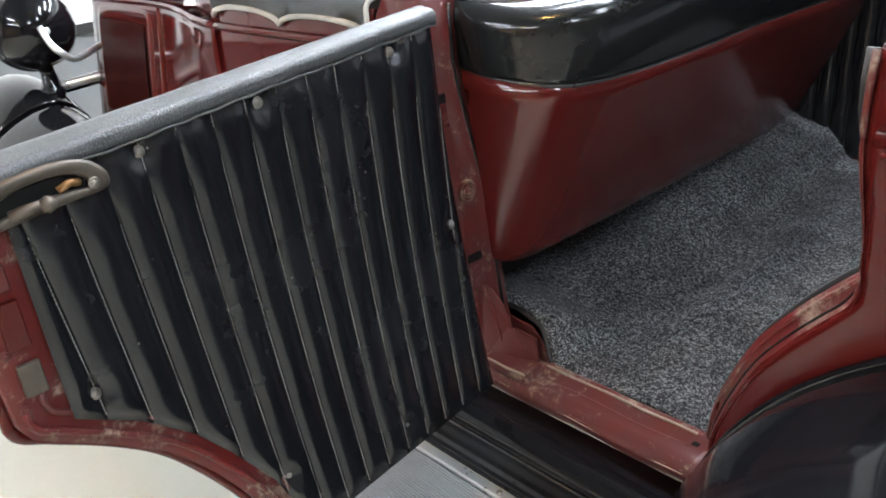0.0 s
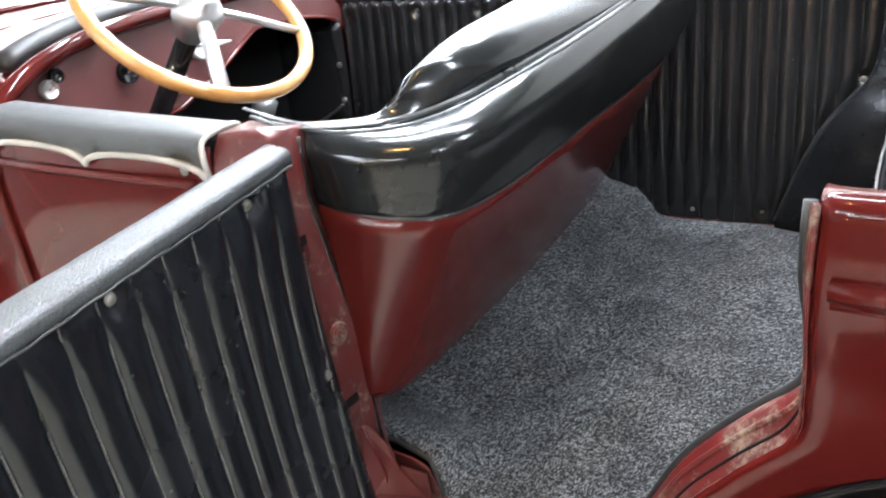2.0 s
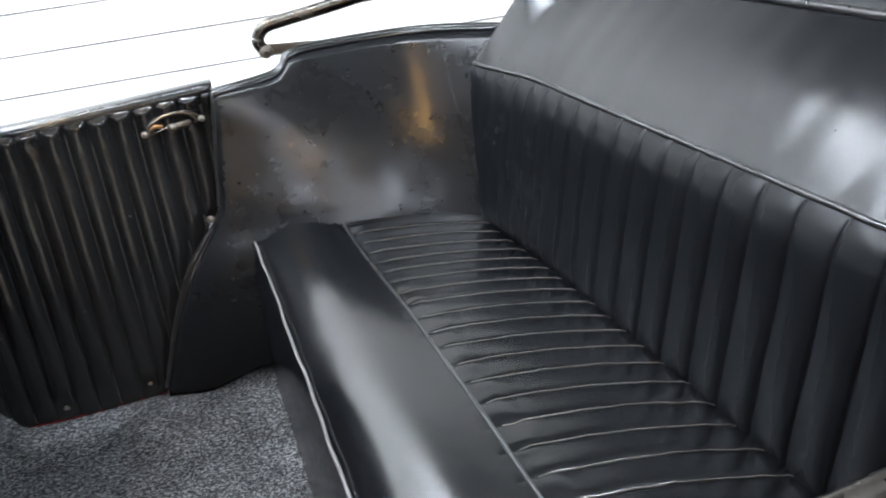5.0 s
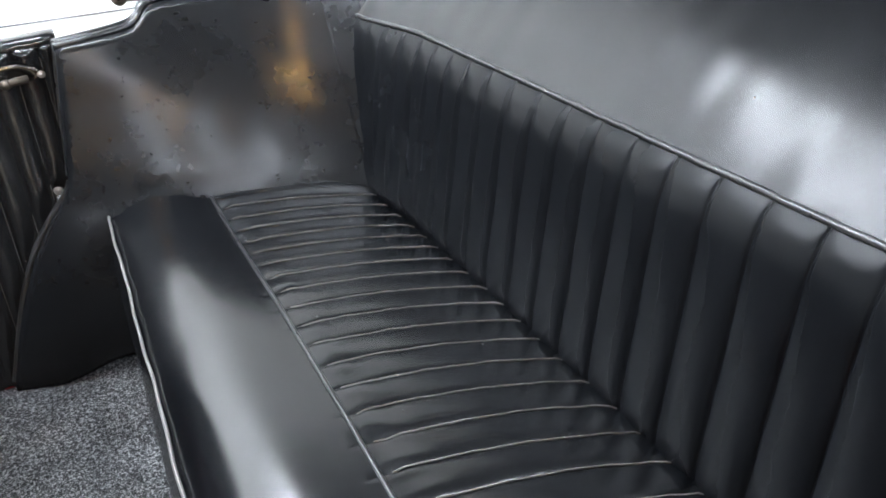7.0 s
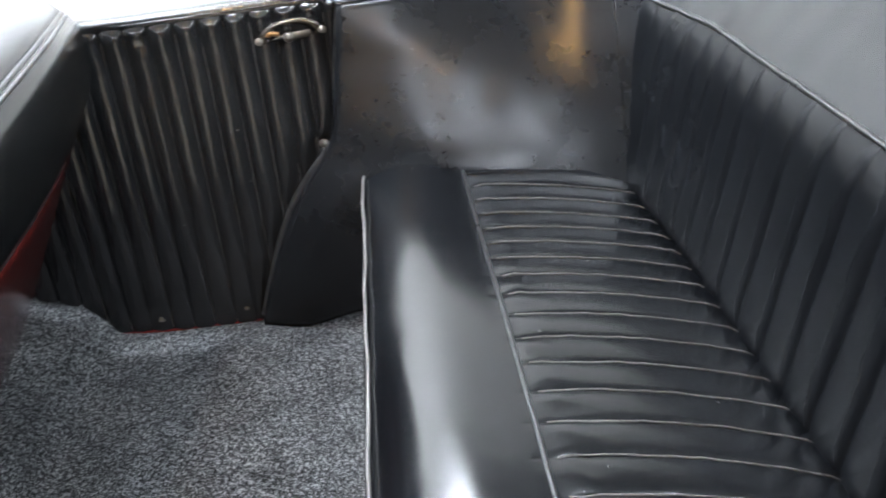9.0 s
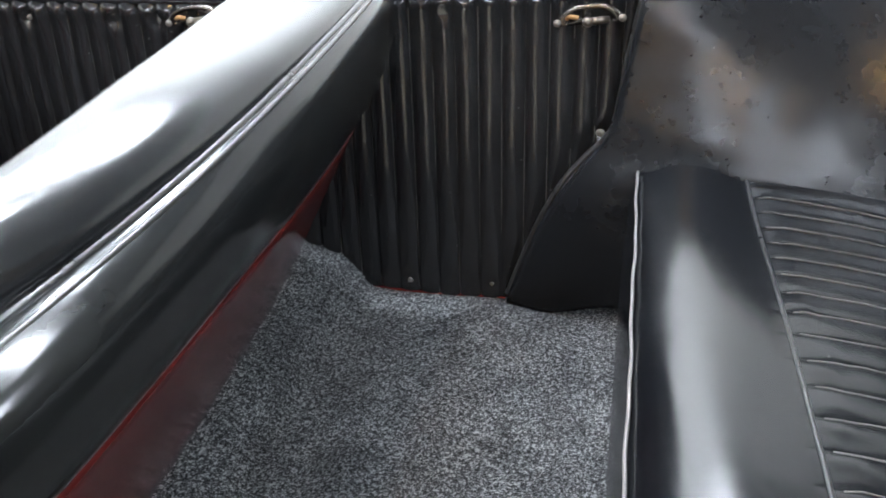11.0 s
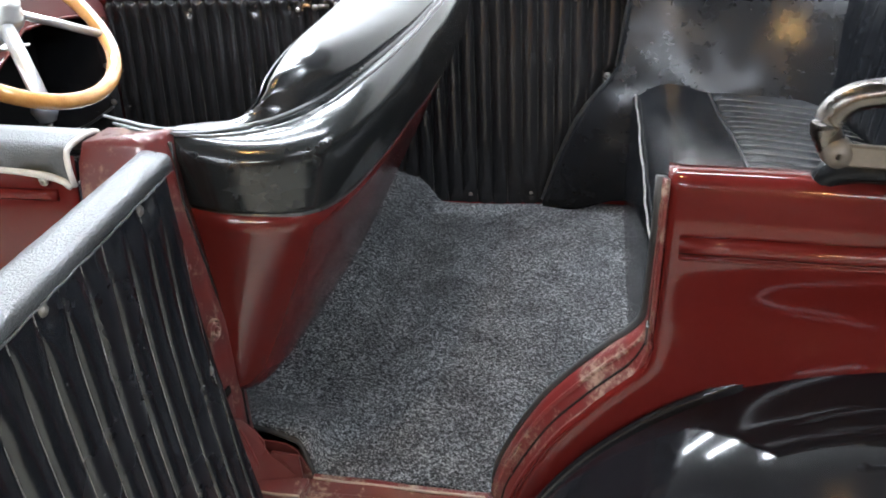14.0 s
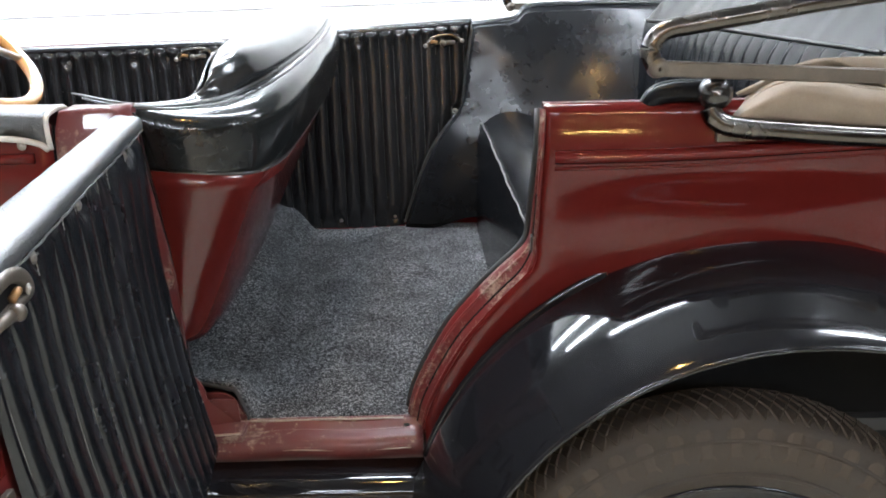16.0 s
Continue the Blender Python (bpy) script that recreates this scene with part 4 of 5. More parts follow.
# ---- front bench seat ----
front_seat = tagged(new("front_bench_seat"), "black leather front bench with a maroon back panel", "car seat")
BOT = [(0.050, 0.045, 0.80), (0.083, 0.06, 0.792), (0.104, 0.095, 0.785), (0.114, 0.15, 0.786), (0.116, 0.25, 0.788), (0.108, 0.42, 0.783), (0.092, 0.58, 0.774), (0.072, 0.72, 0.764), (0.03, 0.95, 0.742), (-0.02, 1.13, 0.722)]
SEAM = [(0.05, 0.048, 1.079), (0.122, 0.039, 1.072), (0.187, 0.058, 1.064), (0.228, 0.10, 1.058), (0.243, 0.2, 1.055), (0.242, 0.36, 1.055), (0.238, 0.5, 1.056), (0.225, 0.7, 1.05), (0.195, 0.94, 1.038), (0.15, 1.15, 1.03)]
BULGE = [(0.05, 0.043, 1.143), (0.13, 0.038, 1.135), (0.205, 0.07, 1.135), (0.252, 0.13, 1.14), (0.274, 0.24, 1.15), (0.28, 0.4, 1.155), (0.277, 0.55, 1.16), (0.272, 0.72, 1.165), (0.245, 0.97, 1.16), (0.2, 1.17, 1.15)]
PIPE = [(0.05, 0.058, 1.172), (0.106, 0.085, 1.166), (0.157, 0.135, 1.165), (0.2, 0.2, 1.175), (0.228, 0.29, 1.188), (0.243, 0.42, 1.198), (0.25, 0.56, 1.208), (0.247, 0.73, 1.218), (0.225, 0.97, 1.222), (0.185, 1.16, 1.212)]
INNER = [(0.03, 0.072, 1.168), (0.075, 0.098, 1.164), (0.118, 0.12, 1.168), (0.146, 0.142, 1.188), (0.143, 0.19, 1.208), (0.122, 0.31, 1.216), (0.1, 0.5, 1.22), (0.07, 0.7, 1.218), (0.03, 0.97, 1.216), (0.005, 1.15, 1.2)]
NS = 70
L_BOT, L_SEAM, L_BULGE, L_PIPE, L_INNER = (smooth_line(q, NS) for q in (BOT, SEAM, BULGE, PIPE, INNER))


def across(lines, n):
    """Rows along the seat, each a smooth curve over the given lines."""
    return [smooth_line([ln[i] for ln in lines], n) for i in range(NS)]


def front_bench():
    low = [p + Vector((-0.03, 0.006, -0.012)) for p in L_BOT]
    mid = [(a + b) / 2 + Vector((0.002, -0.001, 0)) for a, b in zip(L_BOT, L_SEAM)]
    back = loft("back_panel", across([low, L_BOT, mid, L_SEAM], 16), RED_IN, front_seat, "maroon painted panel behind the seat", thick=0.004)
    rowsb = []
    for se, bu, pi in zip(L_SEAM, L_BULGE, L_PIPE):
        # straight up from the seam, then a quarter round over to the piping
        ctl = bu.lerp(se, 0.5) + Vector((bu.x - se.x, bu.y - se.y, 0)) * 0.42
        row = [se * (1 - f) ** 2 + ctl * 2 * f * (1 - f) + bu * f * f for f in [k / 8 for k in range(9)]]
        out, rise = Vector((bu.x - pi.x, bu.y - pi.y, 0)), bu.z - pi.z
        for k in range(7, -1, -1):
            a = k / 8 * math.pi / 2
            row.append(pi + out * math.sin(a) + Vector((0, 0, rise * (1 - math.cos(a)))))
        rowsb.append(row)
    roll = loft("seat_roll", rowsb, LEATHER_GLOSS, front_seat, "glossy black leather roll round the seat back", thick=0.003)
    tops = []
    for i in range(NS):
        a, b = L_PIPE[i], L_INNER[i]
        w = min(1, (b - a).length / 0.1)
        row = []
        for j in range(15):
            f = j / 14
            h = 0.034 * w ** 1.5 * pleat(f, 0.6) * (1 + 0.12 * noise.noise((i * 0.12, f * 2, 5)))
            row.append(a.lerp(b, f) + Vector((0, 0, h)))
        tops.append(row)
    loft("seat_top", tops, LEATHER_TOP, front_seat, "glossy padded black leather top", thick=0.003)
    tube("seat_piping", [p + Vector((0.001, -0.001, 0.002)) for p in L_PIPE], 0.0042, PIPING_BLACK, front_seat, "black double piping", sides=8)
    tube("seat_piping", [r[-3] + (r[-3] - r[0]).normalized() * 0.001 + Vector((0, 0, 0.0012)) for r in rowsb], 0.0032, PIPING_BLACK, front_seat, sides=8)
    tube("seat_piping", L_INNER[14:], 0.0042, PIPING_BLACK, front_seat, sides=8)
    tube("seam_welt", [p + Vector((0.002, -0.001, 0)) for p in L_SEAM], 0.0026, PIPING_BLACK, front_seat, "thin welt above the maroon panel", sides=8)
    # loose welt ends over the pillar
    for dz, dy, tip in ((0.007, 0.0, -0.03), (0.0, -0.008, -0.012)):
        pts = smooth_line([Vector((0.14, 0.112 + dy, 1.168)), Vector((0.08, 0.07 + dy, 1.172)), Vector((0.03, 0.05 + dy, 1.18 + dz * 0.4)), Vector((tip, 0.044 + dy, 1.192 + dz))], 24)
        tube("loose_welt_end", pts, 0.0052, VINYL, front_seat, "loose grey welt end", sides=8, flat=0.4, taper=lambda f: 1.0 if f < 0.85 else 1.0 - 2.5 * (f - 0.85))
    # front of the backrest and the cushion before it
    fr = [[p + Vector((-0.01 - 0.16 * f, 0.0, -0.30 * f)) for f in [k / 10 for k in range(11)]] for p in L_INNER[10:]]
    loft("backrest_front", fr, LEATHER, front_seat, "black leather front of the backrest", thick=0.003)
    rows, rim = [], []
    for i in range(41):
        y = 0.13 + 0.85 * i / 40
        xf = -0.49 + 0.15 * max(0.0, (y - 0.82) / 0.16) ** 3
        drop = 0.10 * max(0.0, (i - 39)) + 0.006 * sstep(0.90, 0.98, y)
        row = [Vector((xf + 0.012, y, 0.79)), Vector((xf + 0.004, y, 0.85)), Vector((xf, y, 0.892 - drop))]
        rim.append(row[-1] + Vector((-0.002, 0, 0.004 + 0.10 * max(0, i - 39))))
        for k in range(1, 17):
            f = k / 16
            dome = 0.032 * (1 - (1 - min(1.0, f * 1.6)) ** 2.2) * sstep(1.0, 0.8, (y - 0.13) / 0.85) ** 0.5
            row.append(Vector((xf + (0.03 - xf) * f, y, 0.894 - drop + dome - 0.03 * f + 0.003 * noise.noise((f * 4, y * 6, 1.1)))))
        rows.append(row)
    ob = loft("seat_cushion", rows, LEATHER, front_seat, "black leather front cushion", thick=0.004)
    tube("cushion_piping", rim + [Vector((-0.34 + 0.05 * k, 0.982, 0.892)) for k in range(1, 6)], 0.0034, PIPING_WORN, ob, "grey worn piping round the cushion", sides=7)
    box("seat_base", (-0.48, 0.14, 0.585), (-0.10, 1.08, 0.81), BLACK_DULL, front_seat, "dark box under the cushion", bevel=0.01)


front_bench()
scuff = smooth_line([Vector((0.1205, 0.166, 0.815)), Vector((0.1225, 0.172, 0.822)), Vector((0.124, 0.184, 0.826))], 8)
tube("paint_scuff", scuff, 0.0016, PIPING_WORN, front_seat, "pale scuff in the maroon paint", sides=5, flat=0.6)

# ---- rear bench seat ----
rear_seat = tagged(new("rear_bench_seat"), "black leather rear bench with a pleated cushion and backrest", "car seat")
Y_A, Y_B = 0.075, 1.125


def lean(y):
    """How far seat lines shift back along the bench."""
    return 0.075 * (1.1 - y) / 0.9


def rear_cushion():
    seam_x = lambda y: 0.76 + lean(y) * 0.85
    front_x = lambda y: 0.606 + lean(y) * 0.75
    rows, n = [], 600
    pitch, first = 0.0463, 0.0032
    drift = lambda f: 0.03 * f - 0.012 * math.sin(math.pi * f)
    for i in range(n + 1):
        y = Y_A + (Y_B - Y_A) * i / n
        end = sstep(0, 0.05, y - Y_A) * sstep(0, 0.055, Y_B - y)
        row = []
        fx, sx = front_x(y), seam_x(y)
        tilt = sstep(0.35, 1.1, y)
        base = 0.914 + 0.012 * tilt - 0.01 * (1 - end)
        sink = 0.014 * sstep(0.55, 1.05, y)
        prof = [(fx - 0.02, 0.60), (fx - 0.018, 0.75), (fx - 0.012, 0.87), (fx - 0.004, base - 0.012), (fx, base)]
        row += [Vector((a, y, b)) for a, b in prof]
        for k in range(1, 13):
            f = k / 12
            h = (0.064 * (1 - (1 - f) ** 3.6) + 0.004 * math.sin(math.pi * f)) * (0.35 + 0.65 * end)
            row.append(Vector((fx + (sx - fx) * f, y, base - (0.034 * tilt + sink) * f + h * 0.92 + 0.0028 * noise.noise((f * 2.5, y * 5, 2.2)))))
        zs = row[-1].z
        level = sstep(0.5, 1.0, y)
        for k in range(1, 24):
            f = k / 23
            x = sx + (1.055 + lean(y) - sx) * f
            amp = 0.0048 * sstep(0.0, 0.05, f) * (1 - 0.35 * f) * end
            fpl = (y - first + drift(f)) / pitch % 1
            tuck = 0.003 * math.exp(-((f - 0.09) / 0.07) ** 2) * noise.noise((y * 40, f * 20, 3.3))
            z = zs - (0.04 - 0.008 * level) * f + 0.004 * math.sin(math.pi * f) * end - 0.06 * sstep(0.84, 1.0, f)
            row.append(Vector((x, y, z + amp * pleat(fpl, 0.3) + tuck - 0.004 * sstep(0.08, 0.0, f))))
        rows.append(row)
    ob = loft("cushion", rows, LEATHER, rear_seat, "black leather cushion with pleats behind a smooth bolster", thick=0.003)
    tube("front_piping", [Vector((front_x(y) - 0.002 + 0.001 * math.sin(23 * y) + 0.0005 * math.sin(61 * y), y, 0.917 + 0.012 * sstep(0.35, 1.1, y) - 0.01 * (1 - sstep(0, 0.055, Y_B - y)) + 0.0008 * math.sin(60 * y))) for y in [Y_A + (Y_B - Y_A) * i / 120 for i in range(121)]],
         0.0021, PIPING_WORN, ob, "pale worn piping along the cushion edge", sides=7)
    tube("bolster_seam", [Vector((seam_x(rows[i][16].y) + 0.002, rows[i][16].y, rows[i][16].z + 0.001)) for i in range(8, n - 6, 6)], 0.0024, PIPING_BLACK, ob, sides=6)
    for k in range(2, 23):
        pts = []
        for q in range(17, 37):
            f = (q - 16) / 23
            y = first + pitch * k - drift(f)
            ii = min(max(int(round((y - Y_A) / (Y_B - Y_A) * n)), 0), n)
            pts.append(rows[ii][q] + Vector((0, 0, 0.0012)))
        tube("pleat_seam", pts, 0.0007, THREAD_PALE, ob, sides=5)
    return ob


rear_cushion()


def rear_back():
    """Pleated lower backrest, tucked at the top seam, under a smooth roll."""
    p, first = 0.057, 0.018
    n = 1200
    crowd = lambda q: q + 0.3 * max(0.0, q - 0.7) ** 1.5
    rows_low, rows_up, seam_pts = [], [], []
    y0 = 0.02

    def face(y, v):
        """The backrest at y along the bench and v up to the welt: full pleats below, flat tabs between sharp tucks above."""
        g = (y - y0) / (1.005 + 0.095 * v - y0)
        far = sstep(0.80, 1.0, g) ** 1.3
        bx, tx = 1.01 + lean(y) * 0.95 - 0.01 * far, 1.075 + lean(y) * 0.95 - 0.03 * far
        zt = 1.182 + 0.033 * (1.1 - y)
        q = (crowd(y - first + 0.012 * (1 - v)) / p) % 1
        tab = sstep(0.7, 0.95, v)
        amp = 0.0095 * (1 - 0.4 * tab) * (1 - 0.35 * far) * sstep(1.0, 0.97, v)
        h = amp * pleat(q, 0.42 - 0.17 * tab) - 0.025 * max(0.0, 1 - v / 0.2) ** 2
        h += 0.0012 * noise.noise((y * 22, v * 4, 4.4))
        return Vector((bx + (tx - bx) * (0.82 * v + 0.18 * max(0.0, (v - 0.86) / 0.14) ** 1.5) - h, y, 0.895 + (zt - 0.895) * v))

    for i in range(n + 1):
        g = i / n
        far = sstep(0.80, 1.0, g) ** 1.3
        low = [face(y0 + (1.005 + 0.095 * k / 28 - y0) * g, k / 28) for k in range(29)]
        rows_low.append(low)
        y = low[-1].y
        a = low[-1]
        seam_pts.append(a + Vector((-0.003, 0, 0.001)))
        up = []
        side = sstep(0, 0.09, g) * sstep(0, 0.1, 1 - g)
        for k in range(21):
            w = k / 20
            up.append(a + Vector((-0.012 * math.sin(math.pi * w) * side + 0.135 * w - 0.03 * (1 - side) * w + 0.002 * noise.noise((y * 5, w * 3, 8)), -0.03 * w * far, 0.002 + 0.138 * w)))
        a = up[-1]
        for dx, dz in ((0.003, 0.004), (0.006, 0.02), (0.01, 0.04), (0.018, 0.052), (0.03, 0.057), (0.045, 0.05), (0.055, 0.03), (0.058, -0.05)):
            up.append(a + Vector((dx, 0, dz)))
        rows_up.append(up)
    low = loft("backrest_pleats", rows_low, LEATHER_PLEAT, rear_seat, "black leather backrest in vertical pleats")
    up = loft("backrest_roll", rows_up, LEATHER_BACK, rear_seat, "smooth black leather upper backrest")
    for k in range(0, 24):
        q0 = p * k
        for _ in range(12):
            q0 -= (crowd(q0) - p * k) / (1 + 0.45 * math.sqrt(max(0.0, q0 - 0.7)))
        pts = []
        for q in range(3, 28):
            v = q / 28
            y = first + q0 - 0.012 * (1 - v)
            g = (y - y0) / (1.005 + 0.095 * v - y0)
            if 0.01 < g < 0.985:
                pts.append(face(y, v) + Vector((-0.0006, 0, 0)))
        if len(pts) > 10:
            tube("pleat_seam", pts, 0.0005, THREAD_DIM, low, sides=5)
    tube("backrest_seam", seam_pts[12:-4:6], 0.0032, PIPING_BLACK, up, "shiny black welt", sides=7)
    tube("backrest_top_welt", [r[20] + Vector((-0.001, 0, 0.004)) for r in rows_up[8:-8:6]], 0.005, PIPING_BLACK, up, sides=7)
    return low


rear_back()
box("seat_back_board", (1.31, 0.08, 0.60), (1.33, 1.05, 1.30), BLACK_DULL, rear_seat, "dark board behind the backrest", bevel=0.004)
box("seat_frame", (0.66, 0.122, 0.585), (1.15, 1.08, 0.86), BLACK_DULL, rear_seat, "dark wooden frame under the cushion", bevel=0.004)

# ---- front door, cowl and bonnet ----
front_door = new("front_door")
front_door.parent = car
tagged(front_door, "closed maroon front door with a grey padded rail")


Y_MID = 0.62
HALF = [(-1.85, 0.48), (-1.5, 0.51), (-1.05, 0.53), (-0.8, 0.56), (-0.55, 0.63)]


def y_front(x, z):
    """The near outer skin ahead of the pillar: the door side, running into the leaning bonnet side."""
    v = min(max((z - 0.55) / 0.57, 0), 1.02)
    lean_out = Y_MID - soft_at(HALF, x, 0.12) - 0.09 * (1 - v) - 0.004 * math.sin(math.pi * v)
    s = sstep(-0.2, -0.95, x)
    return (y_near(z, 0.0) + 0.004) * (1 - s) + lean_out * s


def side_skin(x0, x1, ztop, n=24):
    rows = []
    for i in range(31):
        v = i / 30
        rows.append([Vector((x, y_front(x, 0.56 + (ztop(x) - 0.56) * v), 0.56 + (ztop(x) - 0.56) * v)) for x in [x0 + (x1 - x0) * j / n for j in range(n + 1)]])
    return rows


loft("door_skin", side_skin(-0.535, -0.043, lambda x: 1.166), RED, front_door, "glossy maroon door skin", thick=0.004)
bead2 = [Vector((x, y_front(x, 1.117) - 0.002, 1.117)) for x in [-0.53 + 0.46 * i / 20 for i in range(21)]]
tube("door_bead", bead2, 0.008, RED, front_door, "raised maroon bead", sides=8)


def front_rail():
    rows = []
    for i in range(61):
        x = -0.528 + 0.482 * i / 60
        y = y_front(x, 1.16)
        u = abs(((x + 0.528) / 0.24101) % 1 * 2 - 1)
        drop = 0.014 * (x + 0.528) / 0.482
        low = 1.137 - drop * 0.6 + 0.02 * math.sqrt(max(0, 1 - u ** 2.2))
        prof = [(-0.006, low), (-0.008, low + 0.012), (-0.009, 1.165), (-0.008, 1.182), (-0.004, 1.189), (0.004, 1.193), (0.03, 1.196), (0.052, 1.195), (0.06, 1.192), (0.066, 1.184), (0.068, 1.15)]
        rows.append([Vector((x, y + a, z - (drop if z > 1.16 else 0))) for a, z in prof])
    ob = loft("padded_top_rail", rows, VINYL, front_door, "grey grained leathercloth rail", thick=0.003)
    tube("scalloped_binding", [r[0] + Vector((0, -0.004, 0)) for r in rows], 0.005, PIPING, ob, "pale scalloped binding", sides=7)
    tube("rail_end_binding", [p + Vector((0.002, -0.001, 0)) for p in rows[-1]], 0.004, PIPING, ob, "pale end binding", sides=7)
    screw(ob, (-0.30, y_front(-0.3, 1.15) - 0.007, 1.148), (0, -1, 0), 0.004)
    screw(ob, (-0.085, y_front(-0.1, 1.14) - 0.007, 1.136), (0, -1, 0), 0.004)
    return ob


front_rail()

def cowl_section(x, n=28):
    """Half-round section of the cowl and bonnet at x, from the near side over to the far side."""
    w = soft_at(HALF, x, 0.12)
    side = curve_at([(-1.85, 1.115), (-1.05, 1.122), (-0.55, 1.118)], x)
    crown = curve_at([(-1.85, 1.235), (-1.05, 1.26), (-0.55, 1.27)], x)
    skew = max(0.0, (x + 1.06) / 0.5)
    out = []
    for j in range(n + 1):
        a = math.pi * j / n
        cx = -math.cos(a)
        y = Y_MID + w * math.copysign(abs(cx) ** 0.62, cx)
        out.append(Vector((x - 0.22 * skew * (y - 0.02), y, side - 0.03 * skew * (y - 0.02) + (crown - side) * math.sin(a) ** 0.8)))
    return out


cowl = loft("cowl", [cowl_section(x) for x in [-1.01 + 0.45 * i / 14 for i in range(15)]], RED, car, "maroon scuttle over the dashboard", thick=0.008, offset=1.0)
rim = cowl_section(-0.552, 48)
tube("cowl_rim", rim, 0.016, RED, cowl, "rounded maroon rim of the scuttle", sides=10)
bonnet = loft("bonnet", [cowl_section(x) for x in [-1.50 + 0.48 * i / 14 for i in range(15)]], RED, car, "maroon bonnet", thick=0.006, offset=1.0)
tube("bonnet_hinge", [Vector((-1.49, Y_MID, 1.228)), Vector((-1.03, Y_MID, 1.252))], 0.006, BRIGHT, bonnet, "bright centre hinge", sides=8)


def near_side(x0, x1, name, parent, label, rows_n=24):
    rows = []
    for i in range(25):
        x = x0 + (x1 - x0) * i / 24
        top = cowl_section(x)[0]
        rows.append([Vector((x, y_front(x, 0.55 + (top.z - 0.55) * v), 0.55 + (top.z - 0.55) * v)) for v in [k / rows_n for k in range(rows_n + 1)]])
    return loft(name, rows, RED, parent, label, thick=0.006)


near_side(-0.992, -0.536, "scuttle_side", car, "glossy maroon scuttle side")
bs = near_side(-1.50, -0.996, "bonnet_side", car, "maroon bonnet side with louvres")
for x in (-0.994,):
    tube("panel_bead", [Vector((x, y_front(x, z) - 0.001, z)) for z in [0.56 + 0.55 * i / 10 for i in range(11)]], 0.0045, RED, bs, sides=8)
lv = [Vector((x, y_front(x, cowl_section(x)[0].z) - 0.002, cowl_section(x)[0].z - 0.002)) for x in [-1.50 + 0.96 * i / 30 for i in range(31)]]
tube("side_bead", lv, 0.008, RED, bs, "raised maroon bead", sides=8)
def side_y(x, z):
    """The bonnet side, leaning out towards its foot."""
    return y_front(x, z)


def louvre_panel():
    """A raised, round-cornered panel with upright louvres."""
    x0, x1, z0, z1 = -1.455, -1.055, 0.80, 1.108
    fr = []
    for inset, d in ((-0.004, 0.004), (0.0, -0.004), (0.010, -0.011), (0.034, -0.0115), (0.036, -0.010), (0.037, 0.002)):
        row = []
        for k in range(64):
            w = 2 * math.pi * k / 64
            c, s = math.cos(w), math.sin(w)
            x = (x0 + x1) / 2 + ((x1 - x0) / 2 - inset) * math.copysign(abs(c) ** 0.16, c)
            z = (z0 + z1) / 2 + ((z1 - z0) / 2 - inset) * math.copysign(abs(s) ** 0.16, s)
            row.append(Vector((x, side_y(x, z) + d, z)))
        fr.append(row)
    loft("louvre_frame", fr, RED, bs, "raised maroon louvre frame", wrap=True)
    # dark backing stands for the shade inside the louvre openings
    back = [[Vector((x, side_y(x, z) - 0.002, z)) for x in (x0 + 0.025, (x0 + x1) / 2, x1 - 0.025)] for z in (z0 + 0.025, (z0 + z1) / 2, z1 - 0.025)]
    loft("louvre_backing", back, DARK, bs, "dark sheet for the shade behind the louvres")
    for k in range(22):
        x = x0 + 0.045 + k * (x1 - x0 - 0.09) / 21
        rows = []
        for q, z in enumerate((z0 + 0.032, z0 + 0.04, (z0 + z1) / 2, z1 - 0.04, z1 - 0.032)):
            e = 0.010 if q in (0, 4) else 0.0
            y = side_y(x, z) + e
            rows.append([Vector((x - 0.008, y, z)), Vector((x - 0.003, y - 0.012, z)), Vector((x + 0.002, y - 0.015, z)), Vector((x + 0.003, y - 0.013, z)), Vector((x + 0.001, y - 0.008, z))])
        # maroon fins coloured near-black for the shade between them; only the lip stays maroon
        fin = loft("louvre", rows, DARK, bs, thick=0.0012)
        tube("louvre_lip", [r[2] + Vector((0.001, -0.0008, 0)) for r in rows], 0.0012, RED, fin, "maroon lip", sides=5)


louvre_panel()
# radiator shell
rad = [[p + Vector((-dx, (p.y - Y_MID) * k, (p.z - 0.9) * k)) for p in cowl_section(-1.50)] for dx, k in ((0, 0.0), (0.0, 0.02), (0.03, 0.03), (0.09, 0.02), (0.11, 0.0), (0.112, -0.1))]
loft("radiator_shell", rad, RED, car, "maroon radiator shell", thick=0.004)
box("radiator_core", (-1.60, 0.2, 0.55), (-1.54, 1.04, 1.13), BLACK_DULL, car, "dark radiator core", bevel=0.01)
tube("radiator_shell_side", [Vector((-1.535, 0.05 + 0.17 * (z - 0.55), z)) for z in (0.55, 0.7, 0.85, 1.06)], 0.03, RED, car, sides=10)

# lamp and screen stays on the cowl
lathe("side_lamp", [(-0.05, 0.004), (-0.045, 0.02), (-0.02, 0.03), (0.02, 0.033), (0.03, 0.036), (0.036, 0.034), (0.04, 0.03), (0.043, 0.003)], BRIGHT, car, (-0.79, 0.06, 1.235), "x", "bright plated side lamp on the scuttle", n=20)
tube("lamp_stem", [Vector((-0.78, 0.06, 1.21)), Vector((-0.74, 0.06, 1.195)), Vector((-0.71, 0.06, 1.195))], 0.008, BLACK, car, "black stem of the side lamp", sides=8)
tube("screen_bracket", [Vector((-0.63, 0.075, 1.31)), Vector((-0.672, 0.065, 1.24)), Vector((-0.738, 0.055, 1.135))], 0.015, BLACK, car, "black bracket of the screen and side lamp", sides=8)
